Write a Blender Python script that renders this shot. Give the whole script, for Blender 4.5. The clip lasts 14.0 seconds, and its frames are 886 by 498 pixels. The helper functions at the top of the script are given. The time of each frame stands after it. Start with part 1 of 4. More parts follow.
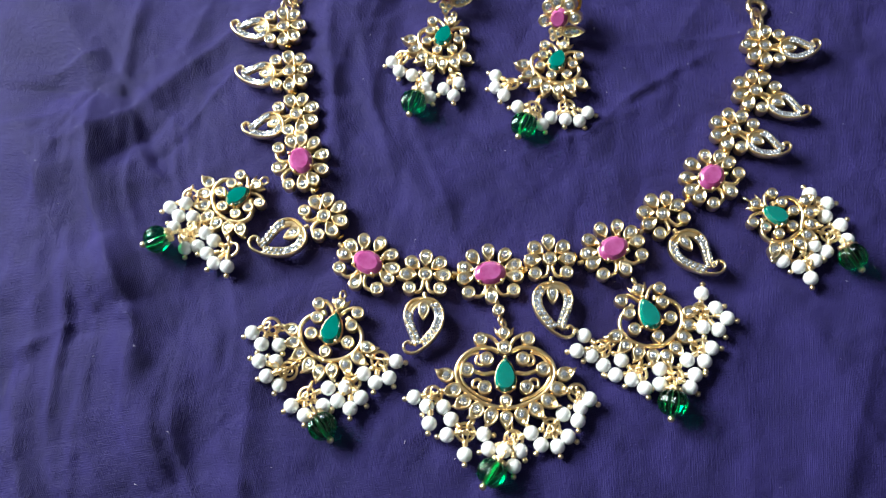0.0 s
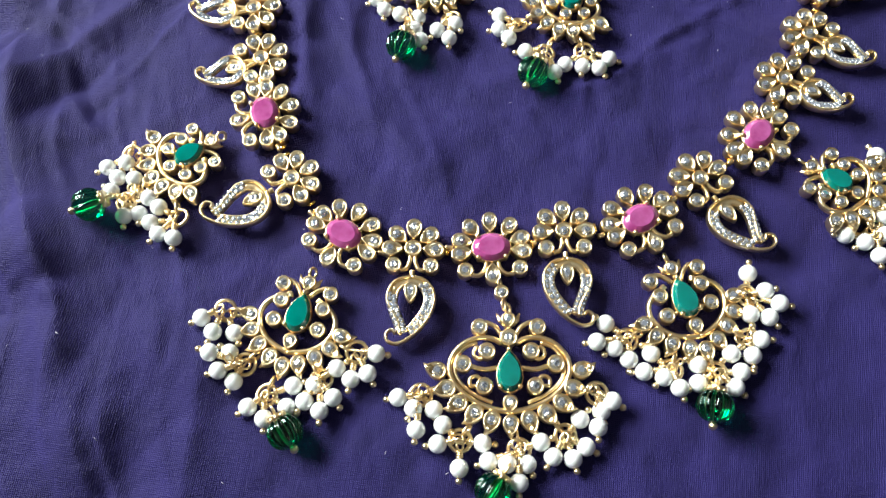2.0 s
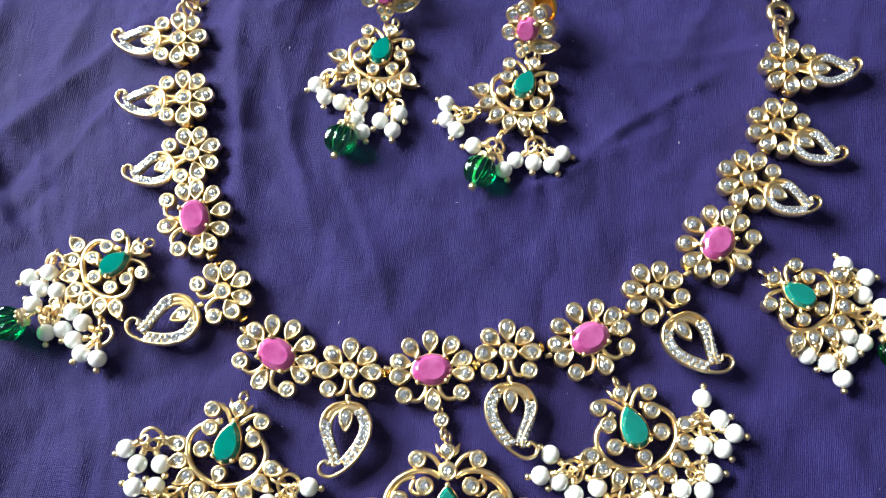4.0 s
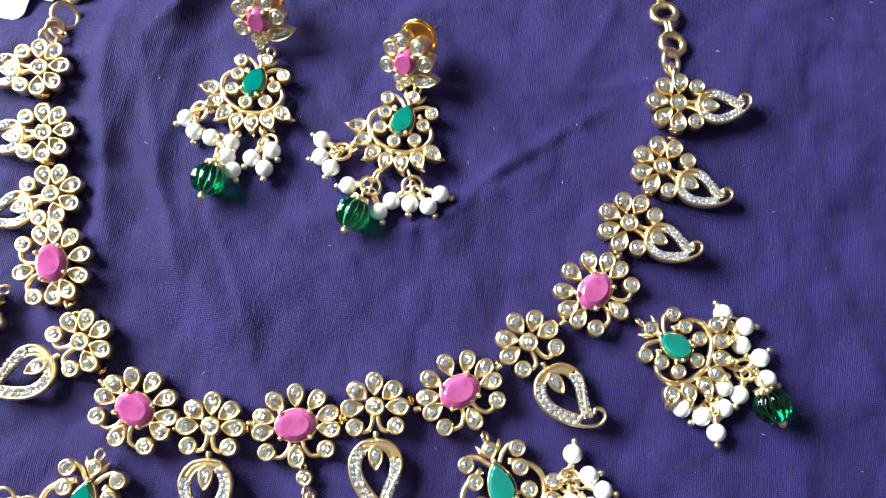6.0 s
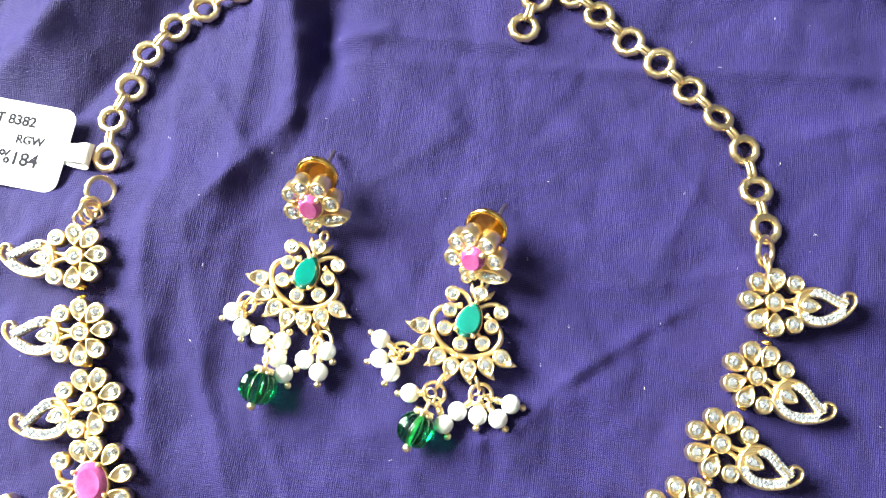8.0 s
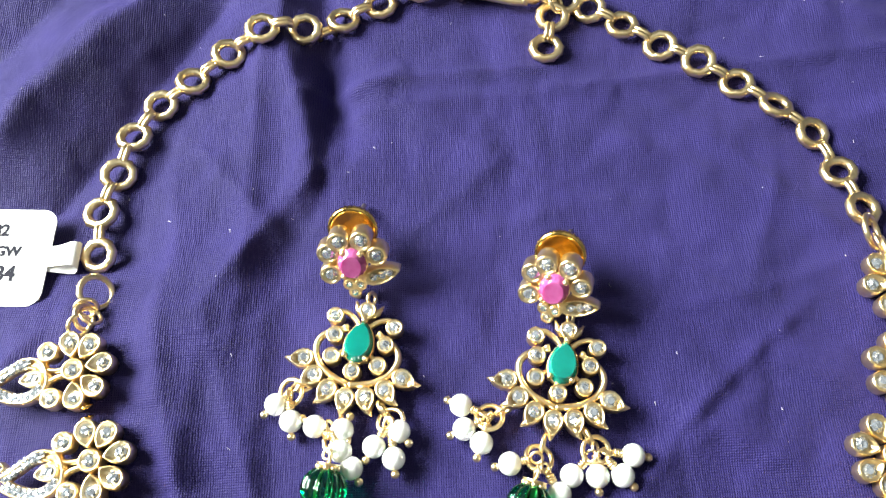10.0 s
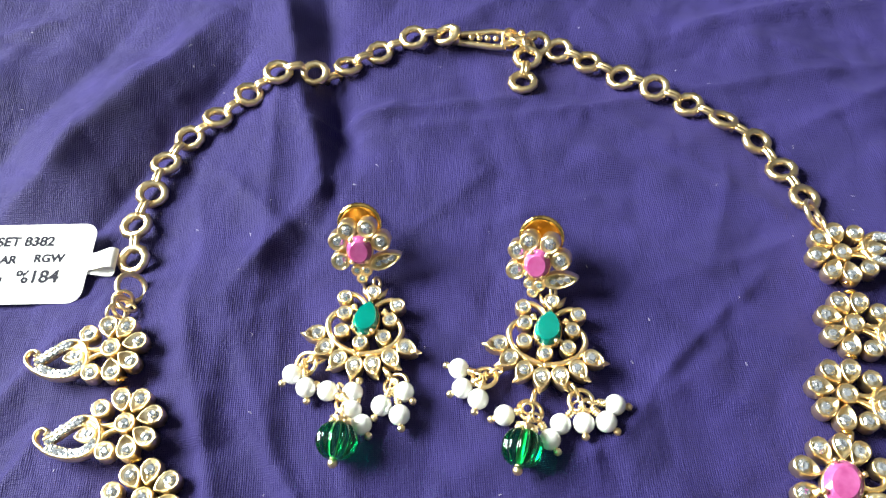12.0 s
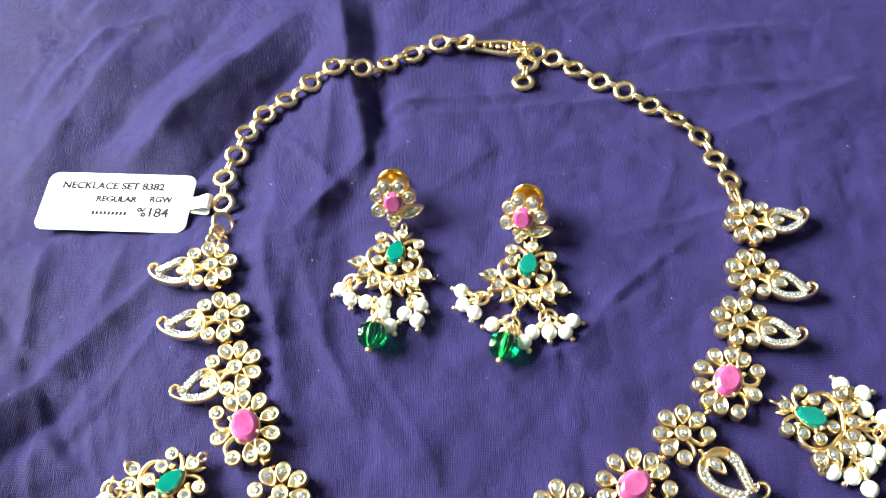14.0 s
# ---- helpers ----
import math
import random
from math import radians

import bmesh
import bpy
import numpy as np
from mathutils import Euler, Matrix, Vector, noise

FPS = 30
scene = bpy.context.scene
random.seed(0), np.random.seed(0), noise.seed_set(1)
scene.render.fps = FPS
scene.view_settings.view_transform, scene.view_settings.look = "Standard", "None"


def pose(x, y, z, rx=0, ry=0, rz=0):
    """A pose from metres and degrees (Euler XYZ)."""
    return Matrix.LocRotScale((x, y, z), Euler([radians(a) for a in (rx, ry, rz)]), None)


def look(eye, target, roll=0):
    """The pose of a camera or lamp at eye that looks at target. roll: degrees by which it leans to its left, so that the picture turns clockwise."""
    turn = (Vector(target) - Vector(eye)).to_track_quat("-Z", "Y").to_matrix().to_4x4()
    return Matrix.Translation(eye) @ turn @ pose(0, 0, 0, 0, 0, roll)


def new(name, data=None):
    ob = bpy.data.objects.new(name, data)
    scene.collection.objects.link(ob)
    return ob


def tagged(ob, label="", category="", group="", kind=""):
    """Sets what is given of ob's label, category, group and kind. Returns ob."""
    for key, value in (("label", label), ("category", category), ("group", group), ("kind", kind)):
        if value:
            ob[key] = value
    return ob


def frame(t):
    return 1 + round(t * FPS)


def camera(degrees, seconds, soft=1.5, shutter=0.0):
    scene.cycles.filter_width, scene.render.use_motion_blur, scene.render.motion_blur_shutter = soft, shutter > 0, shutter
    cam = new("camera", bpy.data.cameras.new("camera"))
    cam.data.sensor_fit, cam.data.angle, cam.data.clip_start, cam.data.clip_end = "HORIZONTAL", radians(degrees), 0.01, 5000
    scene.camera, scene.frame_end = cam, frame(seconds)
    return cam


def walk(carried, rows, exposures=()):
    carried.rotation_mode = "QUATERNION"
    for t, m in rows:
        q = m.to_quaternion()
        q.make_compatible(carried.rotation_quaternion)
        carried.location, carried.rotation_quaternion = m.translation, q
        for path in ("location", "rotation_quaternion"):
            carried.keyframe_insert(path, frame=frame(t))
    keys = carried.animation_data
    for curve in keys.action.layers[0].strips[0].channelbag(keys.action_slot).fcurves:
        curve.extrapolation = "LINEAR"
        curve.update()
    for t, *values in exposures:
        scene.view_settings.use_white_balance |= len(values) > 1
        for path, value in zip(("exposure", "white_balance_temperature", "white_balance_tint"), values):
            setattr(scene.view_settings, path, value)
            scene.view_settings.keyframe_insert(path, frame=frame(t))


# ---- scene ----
cam = camera(58.47, 14.0)
PATH = [
    (0, -0.00159, -0.06192, 0.18929, 20.13, 1.85, 4.28),
    (0.5, -0.00122, -0.05771, 0.18061, 19.90, 1.79, 4.27),
    (1, -0.00276, -0.05505, 0.17126, 19.66, 1.66, 4.32),
    (1.5, -0.00283, -0.05494, 0.16313, 19.80, 1.84, 4.43),
    (2, -0.00185, -0.05505, 0.15548, 19.73, 1.60, 4.55),
    (2.5, -0.00169, -0.04567, 0.15558, 18.29, 1.71, 4.63),
    (3, 0.00211, -0.03580, 0.15902, 17.75, 1.95, 4.47),
    (3.2, 0.00404, -0.03141, 0.15849, 17.46, 1.98, 4.41),
    (5.3, 0.01678, -0.01004, 0.15547, 14.63, 0.85, 4.26),
    (5.5, 0.01993, -0.00741, 0.15602, 14.21, 0.61, 4.17),
    (6, 0.02866, -0.00154, 0.15428, 13.90, 0.63, 4.02),
    (6.5, 0.02908, 0.00778, 0.15632, 13.55, 0.56, 4.00),
    (7, 0.03002, 0.01480, 0.15300, 13.74, 0.71, 4.10),
    (7.5, 0.02263, 0.02785, 0.15241, 12.27, -0.21, 4.21),
    (8, 0.01567, 0.04391, 0.15078, 12.15, 1.89, 4.51),
    (8.2, 0.01119, 0.04411, 0.15307, 12.89, 2.79, 4.05),
    (10.3, -0.00473, 0.02677, 0.11927, 25.04, 1.44, -6.47),
    (10.5, -0.00504, 0.01807, 0.11697, 27.04, 1.63, -6.83),
    (11, -0.00612, 0.00964, 0.11861, 30.02, 1.73, -7.20),
    (11.5, -0.00704, 0.00566, 0.12304, 31.42, 1.87, -7.26),
    (12, -0.00741, 0.00310, 0.12970, 31.69, 1.88, -7.11),
    (12.5, -0.00891, 0.00019, 0.13262, 31.64, 1.84, -7.03),
    (13, -0.00845, -0.00314, 0.13849, 31.80, 1.77, -6.86),
    (13.5, -0.00927, -0.01414, 0.15180, 31.66, 1.39, -6.14),
    (14, -0.00889, -0.03047, 0.16967, 30.75, 1.41, -4.21),
]
EXPOSURES = [(0.0, -0.25, 6300, 7), (1.5, -0.2, 6400, 7), (3.0, -0.03, 6450, 7), (6.5, 0.3, 6500, 7), (7.0, 0.54, 6500, 6), (7.5, 1.2, 6900, 3), (8.0, 1.15, 7200, 1),
             (10.3, 0.62, 6800, 3), (11.0, 0.46, 6750, 3), (12.0, 0.6, 6850, 3), (13.0, 0.7, 7000, 1), (14.0, 0.66, 7200, 0)]
walk(cam, [(t, pose(x, y, z, rx, ry, rz)) for t, x, y, z, rx, ry, rz in PATH], EXPOSURES)

# ---- light: one window in the west wall, sky outside ----
WIN = Vector((-0.99, 0.48, 0.72))
world = bpy.data.worlds.new("sky")
world.use_nodes = True
scene.world = world
sky = world.node_tree.nodes.new("ShaderNodeTexSky")
sky.sky_type, sky.sun_disc, sky.sun_elevation, sky.sun_rotation = "NISHITA", False, radians(32), radians(-66)
world.node_tree.links.new(sky.outputs[0], world.node_tree.nodes["Background"].inputs[0])
world.node_tree.nodes["Background"].inputs[1].default_value = 0.1
lamp = bpy.data.lights.new("window_light", "AREA")
lamp.shape, lamp.size, lamp.size_y, lamp.energy, lamp.color = "RECTANGLE", 0.8, 0.58, 70, (0.95, 0.98, 1.0)
lamp_ob = new("window_light", lamp)
lamp_ob.matrix_world = look(WIN, (0, 0.05, 0.38))


# ---- materials ----
def material(name, color, rough=0.5, metal=0.0, **more):
    m = bpy.data.materials.new(name)
    m.use_nodes = True
    b = m.node_tree.nodes["Principled BSDF"]
    b.inputs["Base Color"].default_value = (*color, 1)
    b.inputs["Roughness"].default_value = rough
    b.inputs["Metallic"].default_value = metal
    for key, value in more.items():
        b.inputs[key.replace("_", " ")].default_value = value
    return m


def node(m, kind, **inputs):
    n = m.node_tree.nodes.new(kind)
    for key, value in inputs.items():
        n.inputs[key].default_value = value
    return n


def vary(m, low, high, scale, detail=4.0, coords="Object"):
    """Colour that wanders between two tones at the given scale."""
    t = m.node_tree
    tc = node(m, "ShaderNodeTexCoord")
    nz = node(m, "ShaderNodeTexNoise", Scale=scale, Detail=detail)
    ramp = node(m, "ShaderNodeValToRGB")
    ramp.color_ramp.elements[0].color, ramp.color_ramp.elements[0].position = (*low, 1), 0.32
    ramp.color_ramp.elements[1].color, ramp.color_ramp.elements[1].position = (*high, 1), 0.68
    t.links.new(tc.outputs[coords], nz.inputs["Vector"])
    t.links.new(nz.outputs["Fac"], ramp.inputs[0])
    t.links.new(ramp.outputs[0], t.nodes["Principled BSDF"].inputs["Base Color"])
    return nz


def bumped(m, scale, strength, distance, detail=3.0):
    t = m.node_tree
    tc = node(m, "ShaderNodeTexCoord")
    nz = node(m, "ShaderNodeTexNoise", Scale=scale, Detail=detail)
    bp = node(m, "ShaderNodeBump", Strength=strength, Distance=distance)
    t.links.new(tc.outputs["Object"], nz.inputs["Vector"])
    t.links.new(nz.outputs["Fac"], bp.inputs["Height"])
    t.links.new(bp.outputs[0], t.nodes["Principled BSDF"].inputs["Normal"])
    return m


GOLD = material("gold", (1.0, 0.76, 0.36), 0.3, 1.0)
vary(GOLD, (1.0, 0.72, 0.36), (1.0, 0.83, 0.52), 500)
bumped(GOLD, 1100, 0.45, 0.00018)
GOLD_DEEP = material("deep_gold", (0.98, 0.66, 0.2), 0.16, 1.0)
bumped(GOLD_DEEP, 900, 0.25, 0.0001)
STEEL = material("steel", (0.66, 0.56, 0.42), 0.3, 1.0)
CLEAR = material("clear_stone", (0.66, 0.71, 0.78), 0.09, 0.85)
PAVE = material("pave_stone", (0.8, 0.83, 0.87), 0.1, 0.8)
vary(PAVE, (0.62, 0.66, 0.72), (0.84, 0.87, 0.9), 900)
for m in (CLEAR, PAVE):
    cell = node(m, "ShaderNodeTexVoronoi", Scale=1300.0)
    cut = node(m, "ShaderNodeBump", Strength=0.8, Distance=0.00035)
    m.node_tree.links.new(node(m, "ShaderNodeTexCoord").outputs["Object"], cell.inputs["Vector"])
    m.node_tree.links.new(cell.outputs["Distance"], cut.inputs["Height"])
    m.node_tree.links.new(cut.outputs[0], m.node_tree.nodes["Principled BSDF"].inputs["Normal"])
RUBY = material("pink_stone", (0.5, 0.05, 0.27), 0.12, 0.0, Coat_Weight=0.3, Coat_Roughness=0.1, Subsurface_Weight=0.35, Subsurface_Scale=0.002)
RUBY.node_tree.nodes["Principled BSDF"].inputs["Subsurface Radius"].default_value = (1.0, 0.3, 0.6)
vary(RUBY, (0.29, 0.045, 0.165), (0.4, 0.095, 0.26), 420)
EMERALD = material("green_stone", (0.0, 0.22, 0.13), 0.1, 0.0, Coat_Weight=0.25, Coat_Roughness=0.05, Subsurface_Weight=0.3, Subsurface_Scale=0.002)
vary(EMERALD, (0.0, 0.125, 0.1), (0.0, 0.2, 0.16), 160)
PEARL = material("pearl", (0.82, 0.8, 0.74), 0.22, 0.1, Subsurface_Weight=0.3, Subsurface_Scale=0.0015, Coat_Weight=0.8, Coat_Roughness=0.06)
vary(PEARL, (0.8, 0.83, 0.81), (0.9, 0.9, 0.85), 420)
bumped(PEARL, 900, 0.25, 0.0001)
PEARL.node_tree.nodes["Principled BSDF"].inputs["Subsurface Radius"].default_value = (0.9, 1.0, 0.9)
BEAD = material("green_glass", (0.002, 0.36, 0.11), 0.02, 0.0, Transmission_Weight=1.0, IOR=1.5)
PAPER = material("tag_paper", (0.86, 0.87, 0.86), 0.45)
vary(PAPER, (0.83, 0.84, 0.83), (0.88, 0.89, 0.88), 90)
INK = material("ink", (0.03, 0.03, 0.04), 0.9, Specular_IOR_Level=0.05)
# greys of the unseen added room, set for fill light and gold reflections
WALL = material("wall_paint", (0.13, 0.13, 0.13), 0.8)
vary(WALL, (0.11, 0.11, 0.11), (0.15, 0.15, 0.15), 3)
CEILING = material("ceiling_paint", (0.52, 0.52, 0.51), 0.8)
vary(CEILING, (0.49, 0.49, 0.48), (0.55, 0.55, 0.54), 3)
WOOD = material("table_wood", (0.25, 0.14, 0.07), 0.5)
vary(WOOD, (0.18, 0.09, 0.04), (0.3, 0.18, 0.09), 14)
FLOORM = material("floor_tile", (0.3, 0.28, 0.26), 0.4)
vary(FLOORM, (0.27, 0.25, 0.23), (0.33, 0.31, 0.29), 5)
FRAME = material("window_frame", (0.7, 0.7, 0.68), 0.4)

# cotton cloth: two thread directions as fine relief, soft mottling, sheen
CLOTH = material("cloth", (0.0175, 0.0125, 0.075), 0.55, 0.0, Sheen_Weight=0.1, Sheen_Roughness=0.4, Specular_IOR_Level=0.14)
CLOTH.node_tree.nodes["Principled BSDF"].inputs["Sheen Tint"].default_value = (0.5, 0.46, 1.0, 1)
vary(CLOTH, (0.0165, 0.0125, 0.074), (0.0235, 0.0175, 0.102), 90, 7.0)
t = CLOTH.node_tree
tc = node(CLOTH, "ShaderNodeTexCoord")
waves = []
for stretch in ((0.6, 0.1, 1.0), (0.1, 0.6, 1.0)):
    mapping = node(CLOTH, "ShaderNodeMapping")
    mapping.inputs["Rotation"].default_value = (0, 0, radians(4))
    mapping.inputs["Scale"].default_value = stretch
    wv = node(CLOTH, "ShaderNodeTexNoise", Scale=3600.0, Detail=0.0)
    t.links.new(tc.outputs["Object"], mapping.inputs[0])
    t.links.new(mapping.outputs[0], wv.inputs["Vector"])
    waves.append(wv)
grid = []
for axis in ("X", "Y"):
    mapping = node(CLOTH, "ShaderNodeMapping")
    mapping.inputs["Rotation"].default_value = (0, 0, radians(4))
    wv = node(CLOTH, "ShaderNodeTexWave", Scale=840.0, Distortion=2.6, Detail=2.0)
    wv.wave_type, wv.bands_direction = "BANDS", axis
    wv.inputs["Detail Scale"].default_value = 1.6
    t.links.new(tc.outputs["Object"], mapping.inputs[0])
    t.links.new(mapping.outputs[0], wv.inputs["Vector"])
    grid.append(wv)
weave = t.nodes.new("ShaderNodeMath")
weave.operation = "MULTIPLY"
t.links.new(grid[0].outputs["Fac"], weave.inputs[0])
t.links.new(grid[1].outputs["Fac"], weave.inputs[1])
add = t.nodes.new("ShaderNodeMath")
add.operation = "ADD"
t.links.new(waves[0].outputs["Fac"], add.inputs[0])
t.links.new(waves[1].outputs["Fac"], add.inputs[1])
add2 = t.nodes.new("ShaderNodeMath")
add2.operation = "MULTIPLY_ADD"
t.links.new(weave.outputs[0], add2.inputs[0])
add2.inputs[1].default_value = 1.4
t.links.new(add.outputs[0], add2.inputs[2])
bump = node(CLOTH, "ShaderNodeBump", Strength=0.7, Distance=0.0002)
t.links.new(add2.outputs[0], bump.inputs["Height"])
t.links.new(bump.outputs[0], t.nodes["Principled BSDF"].inputs["Normal"])

MM = 0.001


# ---- mesh helpers (lengths in millimetres) ----
def mesh_of(bm, name, mat, smooth=True):
    me = bpy.data.meshes.new(name)
    bmesh.ops.scale(bm, vec=(MM, MM, MM), verts=bm.verts)
    bmesh.ops.recalc_face_normals(bm, faces=bm.faces)
    for f in bm.faces:
        f.smooth = smooth
    bm.to_mesh(me)
    bm.free()
    me.materials.append(mat)
    return me


def part(name, me, parent, m=None, label=""):
    ob = new(name, me)
    ob.parent = parent
    ob.matrix_local = m if m is not None else Matrix()
    return tagged(ob, label) if label else ob


def place(x, y, z=0.0, turn=0.0, tilt=0.0, lean=0.0):
    """A pose from millimetres and degrees."""
    return pose(x * MM, y * MM, z * MM, tilt, lean, turn)


def loft(bm, rings, closed=True, caps=(False, False)):
    rows = [[bm.verts.new(p) for p in ring] for ring in rings]
    n = len(rows[0])
    for a, b in zip(rows, rows[1:]):
        for i in range(n if closed else n - 1):
            j = (i + 1) % n
            bm.faces.new((a[i], a[j], b[j], b[i]))
    if caps[0]:
        bm.faces.new(rows[0][::-1])
    if caps[1]:
        bm.faces.new(rows[-1])


def tube(bm, points, radius, sides=6, loop=False, flat=1.0):
    """A wire of round section through the points; radius may be a list."""
    pts = [Vector(p) for p in points]
    n = len(pts)
    rings = []
    for i, p in enumerate(pts):
        a = pts[i - 1] if i or loop else p
        b = pts[(i + 1) % n] if i < n - 1 or loop else p
        d = (b - a).normalized()
        side = d.cross(Vector((0, 0, 1)))
        side = side.normalized() if side.length > 1e-4 else Vector((1, 0, 0))
        up = side.cross(d).normalized()
        r = radius[i] if isinstance(radius, (list, tuple)) else radius
        rings.append([p + side * r * math.cos(2 * math.pi * k / sides) + up * r * flat * math.sin(2 * math.pi * k / sides) for k in range(sides)])
    if loop:
        rings.append(rings[0])
        rows = [[bm.verts.new(p) for p in ring] for ring in rings[:-1]]
        rows.append(rows[0])
        for a, b in zip(rows, rows[1:]):
            for i in range(sides):
                j = (i + 1) % sides
                bm.faces.new((a[i], a[j], b[j], b[i]))
    else:
        loft(bm, rings, True, (True, True))


def curve(points, steps=6):
    """A smooth line through the points."""
    p = [Vector(q) if len(q) == 3 else Vector((*q, 0)) for q in points]
    p = [2 * p[0] - p[1], *p, 2 * p[-1] - p[-2]]
    out = []
    for i in range(1, len(p) - 2):
        for k in range(steps):
            s = k / steps
            a, b, c, d = p[i - 1:i + 3]
            out.append(0.5 * (2 * b + (c - a) * s + (2 * a - 5 * b + 4 * c - d) * s * s + (3 * b - a - 3 * c + d) * s ** 3))
    return out + [p[-2]]


def ball(bm, at, r, u=10, v=7):
    bmesh.ops.create_uvsphere(bm, u_segments=u, v_segments=v, radius=r, matrix=Matrix.Translation(at))


def torus(bm, at, R, r, turn=None, n=14, sides=6, oval=1.0):
    m = turn or Matrix()
    pts = [Vector(at) + m @ Vector((R * oval * math.cos(a), R * math.sin(a), 0)) for a in (2 * math.pi * i / n for i in range(n))]
    nrm = m @ Vector((0, 0, 1))
    rings = []
    for i, p in enumerate(pts):
        out = (p - Vector(at)).normalized()
        rings.append([bm.verts.new(p + out * r * math.cos(2 * math.pi * k / sides) + nrm * r * math.sin(2 * math.pi * k / sides)) for k in range(sides)])
    for i in range(n):
        a, b = rings[i], rings[(i + 1) % n]
        for k in range(sides):
            bm.faces.new((a[k], b[k], b[(k + 1) % sides], a[(k + 1) % sides]))


def drop_outline(length, width, n=14, sharp=0.3):
    """A pear-shaped outline round the origin, its tip towards -x, its round end towards +x."""
    out = []
    for i in range(n):
        a = 2 * math.pi * i / n
        x = math.cos(a)
        y = 1.07 * math.sin(a) * ((1 + x) / 2) ** sharp
        out.append((x * length / 2, y * width / 2))
    return out


def round_outline(r, n=12):
    return [(r * math.cos(2 * math.pi * i / n), r * math.sin(2 * math.pi * i / n)) for i in range(n)]


def bezel(bm, outline, at, turn=0.0, low=0.0, high=2.4, rim=0.44):
    """A gold cup with a raised, rounded rim round a stone."""
    c, s = math.cos(radians(turn)), math.sin(radians(turn))
    size = sum(math.hypot(*p) for p in outline) / len(outline)
    rings = []
    for inset, z in ((0.12, low), (0.0, low + 0.3), (0.0, high - 0.22), (0.12, high - 0.03), (rim * 0.6, high), (rim, high - 0.16), (rim + 0.3, high - 0.75)):
        k = max(0.05, 1 - inset / size)
        rings.append([(at[0] + (x * c - y * s) * k, at[1] + (x * s + y * c) * k, z) for x, y in outline])
    loft(bm, rings, True, (True, True))


def gem(name, outline, height, mat, table=0.6, depth=0.5):
    """A cut stone: girdle, crown facets, flat table."""
    bm = bmesh.new()
    n = len(outline)
    rings = [[(x * 0.8, y * 0.8, -depth) for x, y in outline], [(x, y, 0) for x, y in outline]]
    mid = [((outline[i][0] + outline[(i + 1) % n][0]) / 2, (outline[i][1] + outline[(i + 1) % n][1]) / 2) for i in range(n)]
    rows = [[bm.verts.new(p) for p in ring] for ring in rings]
    rows.append([bm.verts.new((x * (1 + table) / 2, y * (1 + table) / 2, height * 0.62)) for x, y in mid])
    rows.append([bm.verts.new((x * table, y * table, height)) for x, y in outline])
    for i in range(n):
        j = (i + 1) % n
        bm.faces.new((rows[0][i], rows[0][j], rows[1][j], rows[1][i]))
        bm.faces.new((rows[1][i], rows[1][j], rows[2][i]))
        bm.faces.new((rows[1][j], rows[2][j], rows[2][i]))
        bm.faces.new((rows[2][i], rows[2][j], rows[3][j]))
        bm.faces.new((rows[3][i], rows[2][i], rows[3][j]))
    bm.faces.new(rows[3])
    bm.faces.new(rows[0][::-1])
    return mesh_of(bm, name, mat, smooth=False)


STONE = gem("clear_stone", round_outline(1.1, 8), 0.62, CLEAR, 0.52)
STONE_SMALL = gem("small_clear_stone", round_outline(0.68, 8), 0.42, CLEAR)
STONE_PAVE = gem("pave_stone", round_outline(0.6, 7), 0.34, PAVE, 0.55)
STONE_DROP = gem("pear_clear_stone", drop_outline(3.0, 2.0, 10), 0.6, CLEAR)
RUBY_BIG = gem("oval_pink_stone", [(3.95 * math.cos(a), 3.05 * math.sin(a)) for a in (2 * math.pi * i / 20 for i in range(20))], 1.05, RUBY, 0.66)
RUBY_STUD = gem("small_oval_pink_stone", [(2.05 * math.cos(a), 2.45 * math.sin(a)) for a in (2 * math.pi * i / 16 for i in range(16))], 1.1, RUBY, 0.68)
EMERALD_BIG = gem("pear_green_stone", drop_outline(8.0, 5.5, 20, 0.27), 1.35, EMERALD, 0.78)
EMERALD_MID = gem("small_pear_green_stone", drop_outline(6.9, 5.0, 20, 0.2), 1.2, EMERALD, 0.78)


class Setting:
    """Gold work of one cast piece, gathered in one mesh, and the stones that sit in it."""

    def __init__(self):
        self.bm, self.stones = bmesh.new(), []

    def cup(self, x, y, r=1.55, high=2.4, stone=None):
        bezel(self.bm, round_outline(r), (x, y), 0, -0.3, high)
        self.stones.append((stone or (STONE if r > 1.3 else STONE_SMALL), place(x, y, high - 0.5, (x * 37 + y * 61) % 45, (x * 53) % 24 - 12, (y * 71) % 24 - 12)))

    def petal(self, x, y, turn, length=4.4, width=3.5, high=2.4):
        """Pear-shaped cup; turn: the way its round end points."""
        bezel(self.bm, drop_outline(length, width), (x, y), turn, -0.3, high)
        d = length * 0.1
        self.stones.append((STONE, place(x + d * math.cos(radians(turn)), y + d * math.sin(radians(turn)), high - 0.5, turn * 1.7, (x * 53) % 24 - 12, (y * 71) % 24 - 12)))

    def wire(self, points, r=0.42, z=1.5):
        tube(self.bm, [(p[0], p[1], z - 0.25) for p in curve(points)], r * 1.12, 8, False, 1.7)

    def claws(self, spots, z=2.9, r=0.5):
        for x, y in spots:
            ball(self.bm, (x, y, z), r, 8, 6)
            tube(self.bm, [(x * 1.0, y, 0.9), (x, y, z)], r * 0.8)

    def finish(self, name):
        me = mesh_of(self.bm, name, GOLD)
        return me, self.stones


